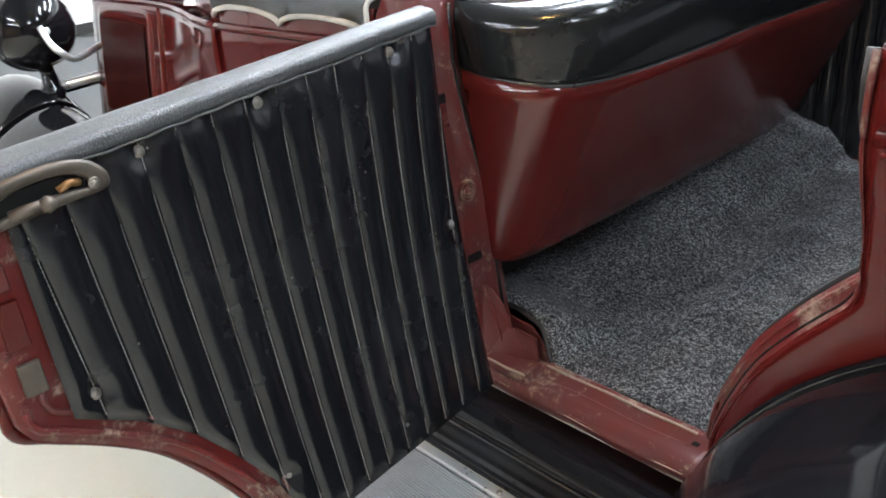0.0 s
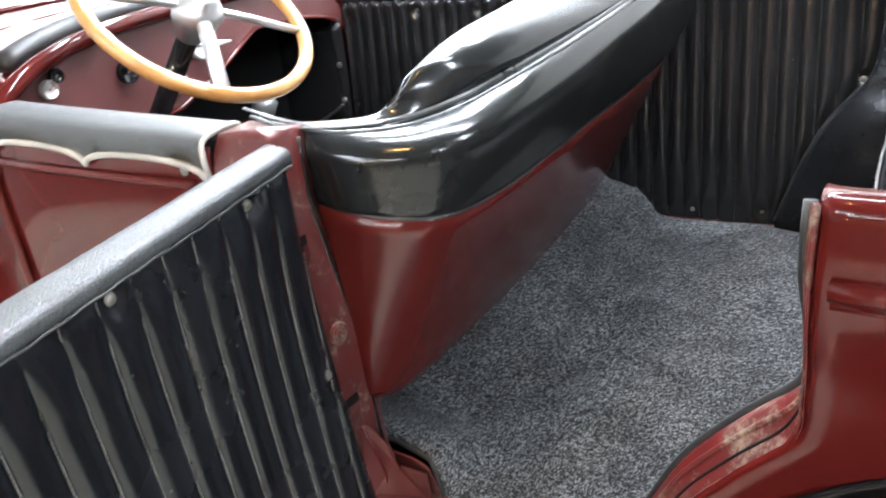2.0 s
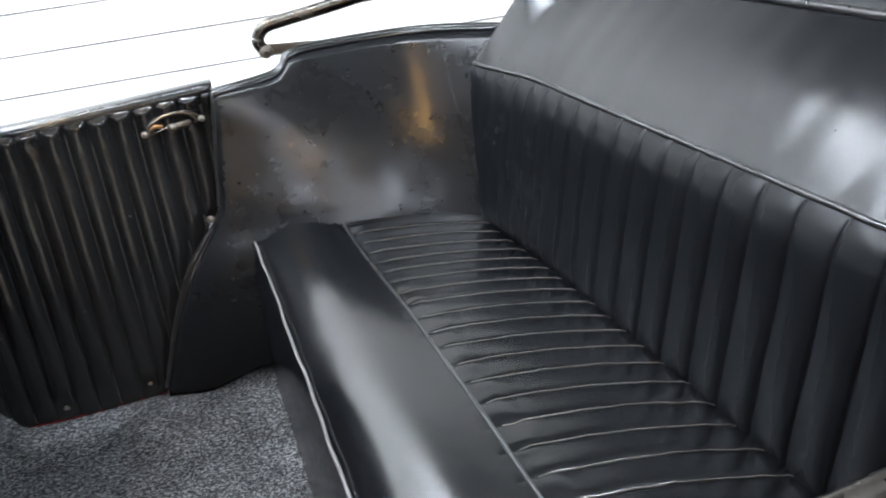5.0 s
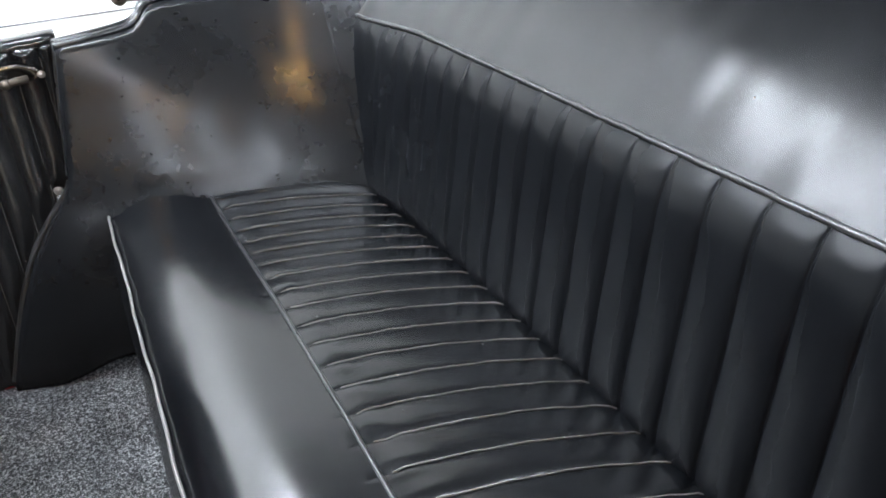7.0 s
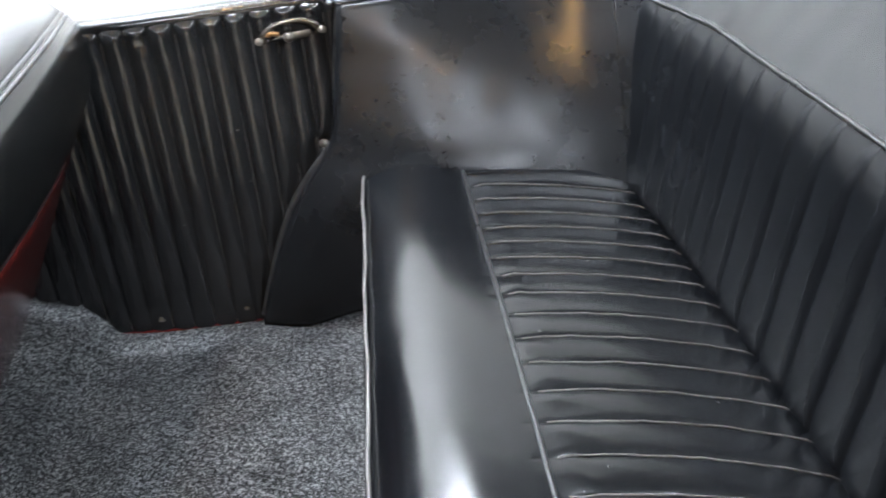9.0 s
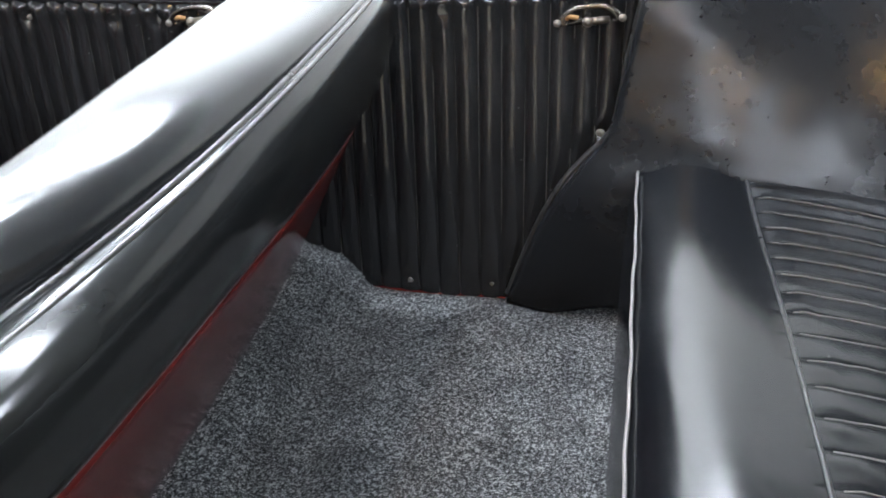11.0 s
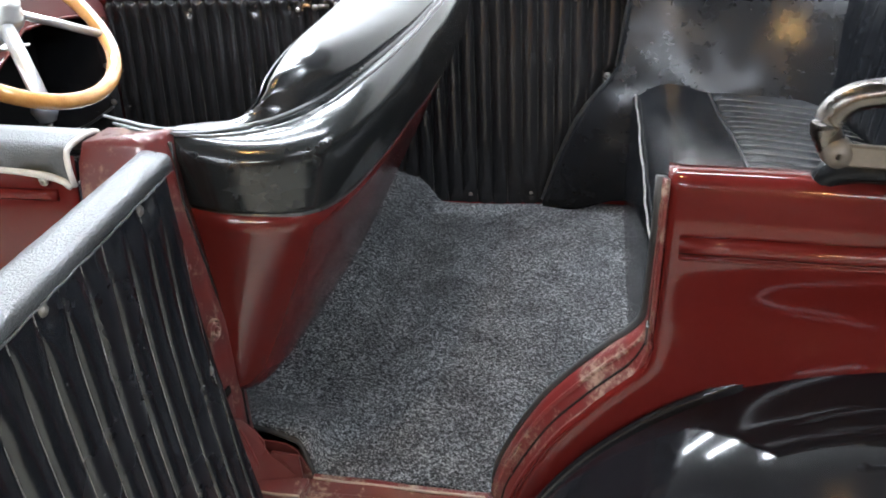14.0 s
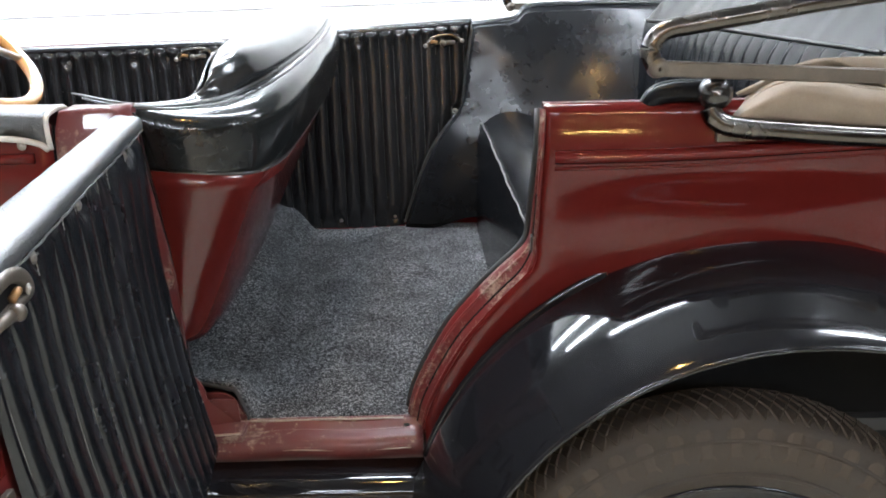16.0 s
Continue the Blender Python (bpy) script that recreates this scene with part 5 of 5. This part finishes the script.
lathe("bracket_foot", [(0.0, 0.03), (0.008, 0.028), (0.012, 0.016), (0.013, 0.002)], BRIGHT, car, (-0.74, 0.055, 1.138), "z", "bright foot of the bracket", n=16)

# ---- dashboard and steering ----
dash_rows = []
for k in range(9):
    f = k / 8
    sec = cowl_section(-0.60, 28)
    dash_rows.append([Vector((p.x + 0.03, p.y, p.z - 0.01 - (0.17 - 0.10 * sstep(0.48, 0.8, p.y)) * f * (0.75 + 0.35 * math.sin(math.pi * j / 28)))) for j, p in enumerate(sec)])
dash = loft("dashboard", dash_rows, DASH, car, "dark maroon dashboard")
tube("dash_lower_edge", dash_rows[-1][1:-1], 0.006, RED, dash, sides=8)


def dial(y, z, r, m, label):
    x = -0.57 - 0.2 * (y - 0.02) + 0.004
    lathe("dial", [(0.0, r), (0.01, r), (0.013, r * 0.9), (0.009, r * 0.84), (0.009, 0.002)], m, dash, (x, y, z), "x", label, n=24)


dial(0.138, 1.188, 0.016, BRIGHT, "bright dash button")
dial(0.161, 1.206, 0.013, BLACK, "black dash switch")
dial(0.33, 1.17, 0.022, BLACK, "black dash switch")
dial(0.56, 1.17, 0.03, BRIGHT, "bright round instrument")
dial(0.47, 1.11, 0.02, BRIGHT, "bright round switch plate")
box("scuttle_wall", (-1.02, 0.1, 0.585), (-0.99, 1.16, 1.12), DARK, car, "dark bulkhead behind the dashboard")
rowsk = [[Vector((-0.795 - 0.21 * f, 1.172 - 0.05 * f + 0.03 * (z - 0.9) + 0.004 * math.sin(14 * z + 5 * f), z)) for f in [k / 6 for k in range(7)]] for z in [0.59 + 0.52 * k / 12 for k in range(13)]]
loft("kick_trim", rowsk, LEATHER_TRIM, car, "black leather kick panel", thick=0.003)


KICK_Y = lambda x: 1.164 + 0.238 * (x + 0.795)


def map_pocket():
    """A sagging leather pocket low on the far kick panel, gathered at its mouth."""
    rows = []
    for i in range(41):
        u = i / 40
        x = -0.982 + 0.172 * u
        mouth = 0.735 + 0.045 * u - 0.02 * math.sin(math.pi * u)
        row = []
        for k in range(15):
            f = k / 14
            belly = (0.012 + 0.022 * math.sin(math.pi * min(1, f * 1.1)) ** 0.7) * math.sin(math.pi * min(1, max(0, 0.04 + u * 0.92))) ** 0.5
            crease = 0.006 * noise.noise((u * 9, f * 2.5, 7.1)) + 0.004 * math.sin(u * 40 + 4 * f) * f ** 2
            row.append(Vector((x, KICK_Y(x) - 0.004 - belly - crease, 0.60 + (mouth - 0.60) * f)))
        rows.append(row)
    ob = loft("map_pocket", rows, LEATHER_TRIM, car, "sagging black leather map pocket", thick=0.004)
    tube("pocket_welt", [r[-1] for r in rows], 0.004, PIPING_BLACK, ob, sides=7)
    tube("pocket_flap_edge", [Vector((-0.982 + 0.172 * k / 12, KICK_Y(-0.982 + 0.172 * k / 12) - 0.006, 0.795 + 0.075 * k / 12 - 0.012 * math.sin(math.pi * k / 12))) for k in range(13)], 0.0035, PIPING_BLACK, ob, sides=7)
    screw(ob, (-0.835, KICK_Y(-0.835) - 0.012, 0.772), (0, -1, 0.1), 0.0045)


map_pocket()
for z in (0.98, 0.88):
    screw(car, (-0.812, 1.164 + 0.03 * (z - 0.9), z), (0, -1, 0), 0.005)

wheel_c = Vector((-0.405, 0.337, 1.272))
wheel_n = Vector((0.66, 0.02, 0.75)).normalized()


def steering():
    top = new("steering_wheel")
    top.parent = car
    a = wheel_n.cross(Vector((0, 1, 0))).normalized()
    b = wheel_n.cross(a).normalized()
    R = 0.2
    tube("wheel_rim", [wheel_c + a * R * math.cos(2 * math.pi * k / 60) + b * R * math.sin(2 * math.pi * k / 60) for k in range(60)], 0.0135, WOOD, top, "varnished pale wooden rim", sides=12, closed=True)
    for k in range(4):
        w = math.radians(60 + 90 * k)
        d = a * math.cos(w) + b * math.sin(w)
        tube("spoke", [wheel_c + wheel_n * 0.012 + d * 0.02, wheel_c + wheel_n * 0.008 + d * 0.1, wheel_c + d * (R - 0.008)], 0.0135, ALLOY, top, "cast aluminium spoke", sides=8, flat=0.55)
    q = wheel_n.to_track_quat("Z", "Y").to_matrix()
    rows = [[wheel_c + q @ Vector((r * math.cos(k * math.pi / 10), r * math.sin(k * math.pi / 10), h)) for k in range(20)] for r, h in ((0.025, -0.05), (0.04, -0.015), (0.045, 0.01), (0.038, 0.024), (0.03, 0.028), (0.028, 0.04), (0.015, 0.046), (0.002, 0.047))]
    loft("hub", rows, ALLOY, top, "bright metal hub", wrap=True)
    tube("column", [wheel_c - wheel_n * 0.05, wheel_c - wheel_n * 0.6], 0.019, BLACK, top, "black steering column", sides=12)
    box("quadrant", (-0.03, -0.022, -0.002), (0.03, 0.022, 0.002), BRIGHT, top, "bright control quadrant below the wheel", bevel=0.001).location = wheel_c - wheel_n * 0.075 + Vector((0.02, 0.045, -0.005))
    tagged(top, "wooden-rimmed steering wheel with aluminium spokes")


steering()
tube("gear_lever", smooth_line([Vector((-0.60, 0.66, 0.6)), Vector((-0.62, 0.66, 0.8)), Vector((-0.64, 0.68, 0.98))], 12), 0.009, NICKEL, car, "plated gear lever", sides=8)
lathe("gear_knob", [(-0.03, 0.003), (-0.025, 0.018), (0.0, 0.03), (0.02, 0.022), (0.027, 0.003)], ALLOY, car, (-0.645, 0.685, 1.005), "z", "polished metal gear knob", n=18)

# windscreen frame
for y0 in (0.10, 1.13):
    tube("screen_post", [Vector((-0.70 - 0.13 * (y0 - 0.1), y0, 1.13)), Vector((-0.76 - 0.13 * (y0 - 0.1), y0 + 0.0, 1.75))], 0.013, BLACK, car, "black windscreen post", sides=10)
base_line = [p + Vector((0, 0, 0.014)) for p in cowl_section(-0.63, 40)[9:-3]]
tube("screen_base", base_line, 0.024, BLACK_DULL, car, "black rubber strip at the foot of the windscreen", sides=10, flat=0.8)
tube("screen_rail", [Vector((-0.76, 0.1, 1.74)), Vector((-0.895, 1.13, 1.74))], 0.012, BLACK, car, sides=10)

# ---- head lamp and front fender ----
CONDUIT = ((0.10, -0.012, 0.012), (0.13, -0.006, -0.029), (0.14, 0.012, -0.056), (0.135, 0.037, -0.075), (0.11, 0.075, -0.077), (0.08, 0.108, -0.072), (0.05, 0.17, -0.06))


def head_lamp(place, parent=car):
    c = Vector(place)
    ob = lathe("head_lamp", [(0.10, 0.002), (0.098, 0.03), (0.085, 0.06), (0.06, 0.085), (0.03, 0.10), (0.0, 0.106), (-0.03, 0.108), (-0.034, 0.114), (-0.05, 0.114), (-0.055, 0.108), (-0.05, 0.1), (-0.06, 0.002)], BLACK, parent, c, "x", "black enamelled head lamp", n=40)
    lathe("lamp_rivet", [(0.104, 0.01), (0.108, 0.006), (0.109, 0.001)], BRIGHT, ob, c, "x", n=10)
    pts = smooth_line([c + Vector(p) for p in CONDUIT], 60)
    tube("lamp_conduit", pts, 0.0085, ALLOY, ob, "bright ribbed cable conduit", sides=10, taper=lambda f: 1 + 0.16 * math.sin(f * 190) * (1 if f < 0.6 else 0))
    tube("lamp_bracket", [c + Vector((0, 0, -0.10)), c + Vector((0, 0.01, -0.16))], 0.02, BLACK, ob, sides=10)
    return ob


head_lamp((-1.50, -0.065, 1.066))
lathe("lamp_foot", [(-0.04, 0.001), (-0.04, 0.03), (0.0, 0.035), (0.012, 0.034), (0.02, 0.02), (0.07, 0.016)], BLACK, car, (-1.50, -0.065, 0.895), "z", "black lamp foot", n=20)
tube("lamp_bar", [Vector((-1.50, -0.065, 0.905)), Vector((-1.53, 0.6, 0.93)), Vector((-1.55, 1.30, 0.905))], 0.013, BRIGHT, car, "bright tie bar between the lamps", sides=10)
head_lamp((-1.55, 1.30, 1.052))
for z in (0.885, 0.74):
    tube("lamp_bar", [Vector((-1.56, -0.1, z)), Vector((-1.63, 0.6, z + 0.01)), Vector((-1.62, 1.34, z))], 0.013, NICKEL, car, "plated bar between the fenders", sides=10)


def fender(name, centre, prof, a0, a1, mirror=None, tail=None, label="glossy black enamelled fender", n=56):
    """A domed mudguard round a wheel: prof of (y, radius), from angle a0 to a1, then a straight tail."""
    rows = []
    for i in range(n):
        a = math.radians(a0 + (a1 - a0) * i / (n - 1))
        rows.append([Vector((centre[0] + r * math.cos(a), y, centre[1] + r * math.sin(a))) for y, r in prof])
    if tail:
        for k in range(1, 9):
            rows.append([p + (Vector((tail[0] - rows[n - 1][0].x, 0, tail[1] - rows[n - 1][0].z)) * (k / 8)) for p in rows[n - 1]])
    if mirror is not None:
        rows = [[Vector((p.x - 0.07, 2 * mirror - p.y, p.z)) for p in r] for r in rows]
    ob = loft(name, rows, BLACK, car, label, thick=0.003)
    edge = [r[-1] for r in rows]
    tube("fender_edge", edge, 0.0035, BLACK, ob, sides=8)
    return ob, rows


R_PROF = [(0.03, 0.548), (0.0, 0.552), (-0.012, 0.557), (-0.03, 0.558), (-0.06, 0.557), (-0.10, 0.550), (-0.14, 0.540), (-0.165, 0.530), (-0.19, 0.518), (-0.215, 0.508), (-0.235, 0.498), (-0.247, 0.492), (-0.25, 0.489)]
rf, rf_rows = fender("rear_fender", (1.0, 0.40), R_PROF, 5, 160, tail=(0.462, 0.44))
tube("fender_bead", [r[2] + Vector((0, -0.002, 0.006)) for r in rf_rows], 0.0065, BLACK, rf, "rolled bead against the body", sides=8)
fender("rear_fender", (1.0, 0.40), R_PROF, 5, 160, mirror=0.62, tail=(0.462, 0.44))
# inner arch: the shade round the wheel is put into these near-black sheets
loft("wheel_arch", [[Vector((1.0 + r * math.cos(a), y, 0.4 + r * math.sin(a))) for y, r in ((0.12, 0.53), (0.02, 0.535), (-0.06, 0.545), (-0.14, 0.527), (-0.19, 0.506), (-0.236, 0.485))] for a in [math.radians(5 + 155 * i / 30) for i in range(31)]], DARK, car, "fender underside with shade put into its dark colour", thick=0.002)
box("arch_shade_sheet", (0.5, 0.09, 0.2), (1.55, 0.1, 0.575), DARK, car, "near-black sheet for the shade behind the wheel")
box("arch_shade_sheet", (0.68, 0.105, 0.577), (1.55, 0.115, 0.9), DARK, car, "near-black sheet for the shade under the fender")

F_PROF = [(0.05, 0.36), (0.03, 0.42), (-0.005, 0.48), (-0.04, 0.523), (-0.075, 0.545), (-0.11, 0.552), (-0.155, 0.545), (-0.20, 0.525), (-0.24, 0.498), (-0.265, 0.47), (-0.27, 0.455)]
for mir in (None, 0.60):
    fender("front_fender", (-1.66, 0.383), F_PROF, 65, 175, mirror=mir)
for mir in (0, 1):
    rows = []
    a0 = math.radians(65)
    for k in range(25):
        f = k / 24
        row = []
        for y, r in F_PROF:
            p0 = Vector((-1.66 + r * math.cos(a0), 0, 0.383 + r * math.sin(a0)))
            p1 = Vector((-0.98 + (r - 0.553) * 0.4, 0, 0.85 + (r - 0.553)))
            p2 = Vector((-0.60 + (r - 0.553) * 0.3, 0, 0.44 + (r - 0.553)))
            q = (1 - f) ** 2 * p0 + 2 * f * (1 - f) * p1 + f * f * p2
            row.append(Vector((q.x, y, q.z)))
        rows.append(row)
    if mir:
        rows = [[Vector((p.x - 0.07, 1.2 - p.y, p.z)) for p in r] for r in rows]
    loft("front_fender_sweep", rows, BLACK, car, "black fender tail sweeping to the running board", thick=0.003)

# ---- running boards ----
def running_board(mir):
    m = (lambda p: Vector((p.x, 1.24 - p.y, p.z))) if mir else (lambda p: p)
    prof = [(0.03, 0.562), (-0.012, 0.562), (-0.03, 0.557), (-0.042, 0.546), (-0.046, 0.535), (-0.044, 0.53), (-0.04, 0.523), (-0.036, 0.51), (-0.034, 0.46), (-0.036, 0.448), (-0.042, 0.443)]
    xs = [-0.62 + 1.1 * i / 30 for i in range(31)]
    loft("valance", [[m(Vector((x, y, z))) for y, z in prof] for x in xs], BLACK, car, "glossy black valance under the doors", thick=0.003)
    board = new("running_board")
    board.parent = car
    tagged(board, "running board with grey ribbed rubber and bright edging")
    lo, hi = m(Vector((-0.62, -0.042, 0.42))), m(Vector((0.47, -0.30, 0.436)))
    box("board", (lo.x, min(lo.y, hi.y), 0.41), (hi.x, max(lo.y, hi.y), 0.434), BLACK_DULL, board, bevel=0.004)
    for ya, yb in ((-0.043, -0.060), (-0.29, -0.305)):
        a, b = m(Vector((-0.62, ya, 0))), m(Vector((0.47, yb, 0)))
        box("edge_strip", (a.x, min(a.y, b.y), 0.432), (b.x, max(a.y, b.y), 0.442), BRIGHT, board, "bright metal edging", bevel=0.003)
    verts, faces = [], []
    nr = 44
    for k in range(nr):
        y = -0.064 - 0.224 * k / nr
        w = 0.224 / nr
        for dy, z in ((0, 0.436), (-w * 0.25, 0.4395), (-w * 0.65, 0.4395), (-w * 0.9, 0.436)):
            verts.extend([m(Vector((-0.62, y + dy, z))), m(Vector((0.47, y + dy, z)))])
    for i in range(len(verts) // 2 - 1):
        faces.append((2 * i, 2 * i + 1, 2 * i + 3, 2 * i + 2))
    raw("ribbed_mat", verts, faces, RIBBED, board, "grey ribbed rubber mat", smooth=False)
    for k in range(5):
        p = m(Vector((-0.5 + 0.22 * k, -0.05, 0.4425)))
        screw(board, p, (0, 0, 1), 0.003)


running_board(False)
running_board(True)


# ---- wheels ----
def road_wheel(cx, cy, side):
    top = new("road_wheel")
    top.parent = car
    c = (cx, cy, 0.362)
    R = 0.392
    prof = [(-0.055, 0.27), (-0.062, 0.285), (-0.066, 0.31), (-0.064, 0.335), (-0.058, 0.352), (-0.052, 0.356), (-0.05, 0.366), (-0.045, 0.376), (-0.03, 0.386), (0, 0.388), (0.03, 0.386), (0.045, 0.376), (0.05, 0.366), (0.058, 0.352), (0.066, 0.31), (0.055, 0.27)]
    tyre = lathe("tyre", prof, RUBBER, top, c, "y", "dusty brown-black tyre with diamond tread", n=96)
    # diamond tread ribs, and ribs on the shoulder
    verts, faces = [], []

    def rib(p0, p1, w, h):
        """A low bar on the tyre between two (angle, y, radius) places."""
        k = len(verts)
        for a, y, r in (p0, p1):
            for da, dr in ((-w, 0), (-w * 0.5, h), (w * 0.5, h), (w, 0)):
                verts.append(Vector(c) + Vector(((r + dr) * math.cos(a + da / r), y, (r + dr) * math.sin(a + da / r))))
        for j in range(3):
            faces.append((k + j, k + j + 1, k + j + 5, k + j + 4))
    n = 112
    ring = [(-0.046, 0.376), (-0.028, 0.386), (-0.009, 0.388), (0.009, 0.388), (0.028, 0.386), (0.046, 0.376)]
    for k in range(n):
        for sgn in (-1, 1):
            for q in range(5):
                (ya, ra), (yb, rb) = ring[q], ring[q + 1]
                a0 = 2 * math.pi * (k + sgn * 0.5 * q) / n
                rib((a0, ya, ra), (a0 + sgn * math.pi / n, yb, rb), 0.0017, 0.003)
    raw("tread", verts, faces, RUBBER_DUST, tyre, "raised diamond tread", smooth=False)
    for k in range(52):
        verts, faces = [], []
        a0 = 2 * math.pi * k / 52
        rib((a0, side * 0.066, 0.322), (a0, side * 0.0545, 0.362), 0.0125, 0.007)
        raw("shoulder_lug", verts, faces, RUBBER_DUST, tyre, smooth=False)
    for r, yy in ((0.35, 0.0605), (0.30, 0.0675)):
        lathe("sidewall_ridge", [(side * (yy - 0.002), r - 0.004), (side * (yy + 0.003), r), (side * (yy - 0.002), r + 0.004)], RUBBER, tyre, c, "y", n=72)
    rim = lathe("rim", [(-0.05, 0.272), (-0.058, 0.278), (-0.06, 0.268), (-0.045, 0.258), (-0.02, 0.25), (0.02, 0.25), (0.045, 0.258), (0.06, 0.268), (0.058, 0.278), (0.05, 0.272)], BLACK, top, c, "y", "black steel rim", n=64)
    lathe("wheel_disc", [(-0.02, 0.252), (-0.03, 0.2), (-0.045, 0.12), (-0.05, 0.06), (-0.075, 0.055), (-0.085, 0.04), (-0.088, 0.002)] if side < 0 else [(0.02, 0.252), (0.03, 0.2), (0.045, 0.12), (0.05, 0.06), (0.075, 0.055), (0.085, 0.04), (0.088, 0.002)], BLACK, rim, c, "y", "black disc and hub", n=48)
    lathe("brake_drum", [(-0.015, 0.14), (0.05 * -side, 0.14), (0.055 * -side, 0.02)], BLACK_DULL, rim, c, "y", n=32)
    return tagged(top, "road wheel with a dusty old tyre")


road_wheel(0.925, -0.12, -1)
road_wheel(0.855, 1.36, 1)
road_wheel(-1.68, -0.09, -1)
road_wheel(-1.75, 1.29, 1)


# ---- folded hood and its irons ----
def hood_irons(mir):
    """Tubular hood stick, flat link and ball socket on the rear quarter."""
    top = new("hood_iron")
    top.parent = car
    f = (lambda q: Vector((q[0] - 0.105, 1.205 - q[1], q[2] - 0.014))) if mir else (lambda q: Vector(q))
    up = smooth_line([f(p) for p in ((0.804, -0.12, 1.227), (0.794, -0.12, 1.25), (0.81, -0.12, 1.273), (0.849, -0.12, 1.281), (0.929, -0.12, 1.292), (1.022, -0.12, 1.305), (1.229, -0.115, 1.327), (1.568, -0.075, 1.351))], 60)
    tube("hood_stick", up, 0.0125, NICKEL, top, "dulled plated tube", sides=14)
    a, b = f((0.804, -0.12, 1.229)), f((1.568, -0.095, 1.172))
    bm = bmesh.new()
    bmesh.ops.create_cube(bm, size=1)
    d = b - a
    bmesh.ops.scale(bm, vec=(d.length, 0.007, 0.02), verts=bm.verts)
    bmesh.ops.bevel(bm, geom=bm.edges[:], offset=0.002, segments=1, affect="EDGES")
    bmesh.ops.rotate(bm, cent=(0, 0, 0), matrix=Matrix.Rotation(math.atan2(d.y, d.x), 3, "Z") @ Matrix.Rotation(-math.atan2(d.z, d.x), 3, "Y"), verts=bm.verts)
    bmesh.ops.translate(bm, vec=(a + b) / 2 + Vector((0, 0.012 if mir else -0.012, 0)), verts=bm.verts)
    part("flat_link", bm, BRONZE, top, "flat brown metal link")
    lathe("pivot_boss", [(-0.02, 0.003), (-0.018, 0.011), (0.0, 0.014), (0.018, 0.011), (0.02, 0.003)], BRONZE, top, a, "y", n=16)
    c = f((0.893, -0.076, 1.186))
    lathe("socket_ball", [(-0.0245, 0.0003), (-0.0225, 0.008), (-0.02, 0.0135), (-0.01, 0.0215), (0, 0.0235), (0.01, 0.0215), (0.02, 0.014), (0.024, 0.003)], BALL, top, c, "y", "black ball socket", n=24)
    box("socket_clip", c + Vector((-0.014, -0.014, 0.027)), c + Vector((0.018, 0.01, 0.036)), NICKEL, top, bevel=0.003)
    low = smooth_line([f(p) for p in ((0.886, -0.08, 1.168), (0.894, -0.084, 1.152), (0.916, -0.086, 1.142), (0.98, -0.086, 1.134), (1.1, -0.085, 1.122), (1.3, -0.07, 1.107), (1.6, -0.03, 1.09))], 50)
    tube("prop_iron", low, 0.0145, NICKEL, top, "dulled plated prop", sides=14)
    box("prop_plate", f((0.9, -0.074, 1.118)), f((0.955, -0.06, 1.146)), BRONZE, top, "worn fixing plate", bevel=0.002)
    if not mir:
        pad = smooth_line([(0.818, -0.028, 1.164), (0.826, -0.034, 1.178), (0.845, -0.04, 1.184), (0.87, -0.045, 1.185), (0.9, -0.05, 1.183)], 24)
        tube("hood_pad", pad, 0.019, LEATHER_PLEAT, top, "black leather pad under the irons", sides=14, flat=0.85)
    return tagged(top, "plated folding hood irons on the rear body")


hood_irons(False)
hood_irons(True)


def canvas():
    rows = []
    for i in range(50):
        u = i / 49
        y = -0.045 + 1.28 * u
        row = []
        for j in range(40):
            v = j / 39
            x = 0.93 + 0.34 * sstep(0, 0.07, u) + 0.5 * v
            fold = 0.018 * math.sin(9 * v + 5 * u) + 0.012 * noise.noise((u * 9, v * 6, 2))
            z = 1.155 + 0.025 * sstep(0.12, 0.0, u) + 0.03 * math.sin(math.pi * min(1, v * 2.2)) + fold * (0.4 + v) + 0.09 * v * sstep(0.05, 0.2, u) * sstep(0.95, 0.8, u)
            row.append(Vector((x, y, z)))
        rows.append(row)
    ob = loft("folded_hood", rows, CANVAS, None, thick=0.006)
    # the near end of the folds, tucked over the body side behind the ball socket
    rows = []
    for i in range(37):
        x = 0.918 + 0.36 * i / 36
        crest = curve_at([(0.918, 1.148), (0.935, 1.165), (0.96, 1.184), (0.99, 1.195), (1.03, 1.194), (1.08, 1.182), (1.14, 1.172), (1.28, 1.168)], x)
        foot = curve_at([(0.918, 1.146), (0.95, 1.15), (1.0, 1.146), (1.08, 1.136), (1.28, 1.12)], x)
        row = []
        for k in range(13):
            f = k / 12
            row.append(Vector((x + 0.01 * f, -0.074 + 0.012 * f + 0.06 * max(0.0, f - 0.6) - 0.012 * math.sin(math.pi * f) + 0.004 * noise.noise((x * 30, f * 3, 6.0)), foot + (crest - foot) * math.sin(f * math.pi / 2) + 0.003 * noise.noise((x * 24, f * 4, 2.0)))))
        rows.append(row)
    fold = loft("canvas_end", rows, CANVAS, ob, "tucked end of the folded canvas", thick=0.005)
    tube("canvas_hem", [r[-3] + Vector((0, -0.004, 0.002)) for r in rows], 0.004, CANVAS, fold, "rolled canvas hem", sides=7)
    return tagged(ob, "folded beige canvas hood lying behind the rear seat", "folded hood")


canvas()
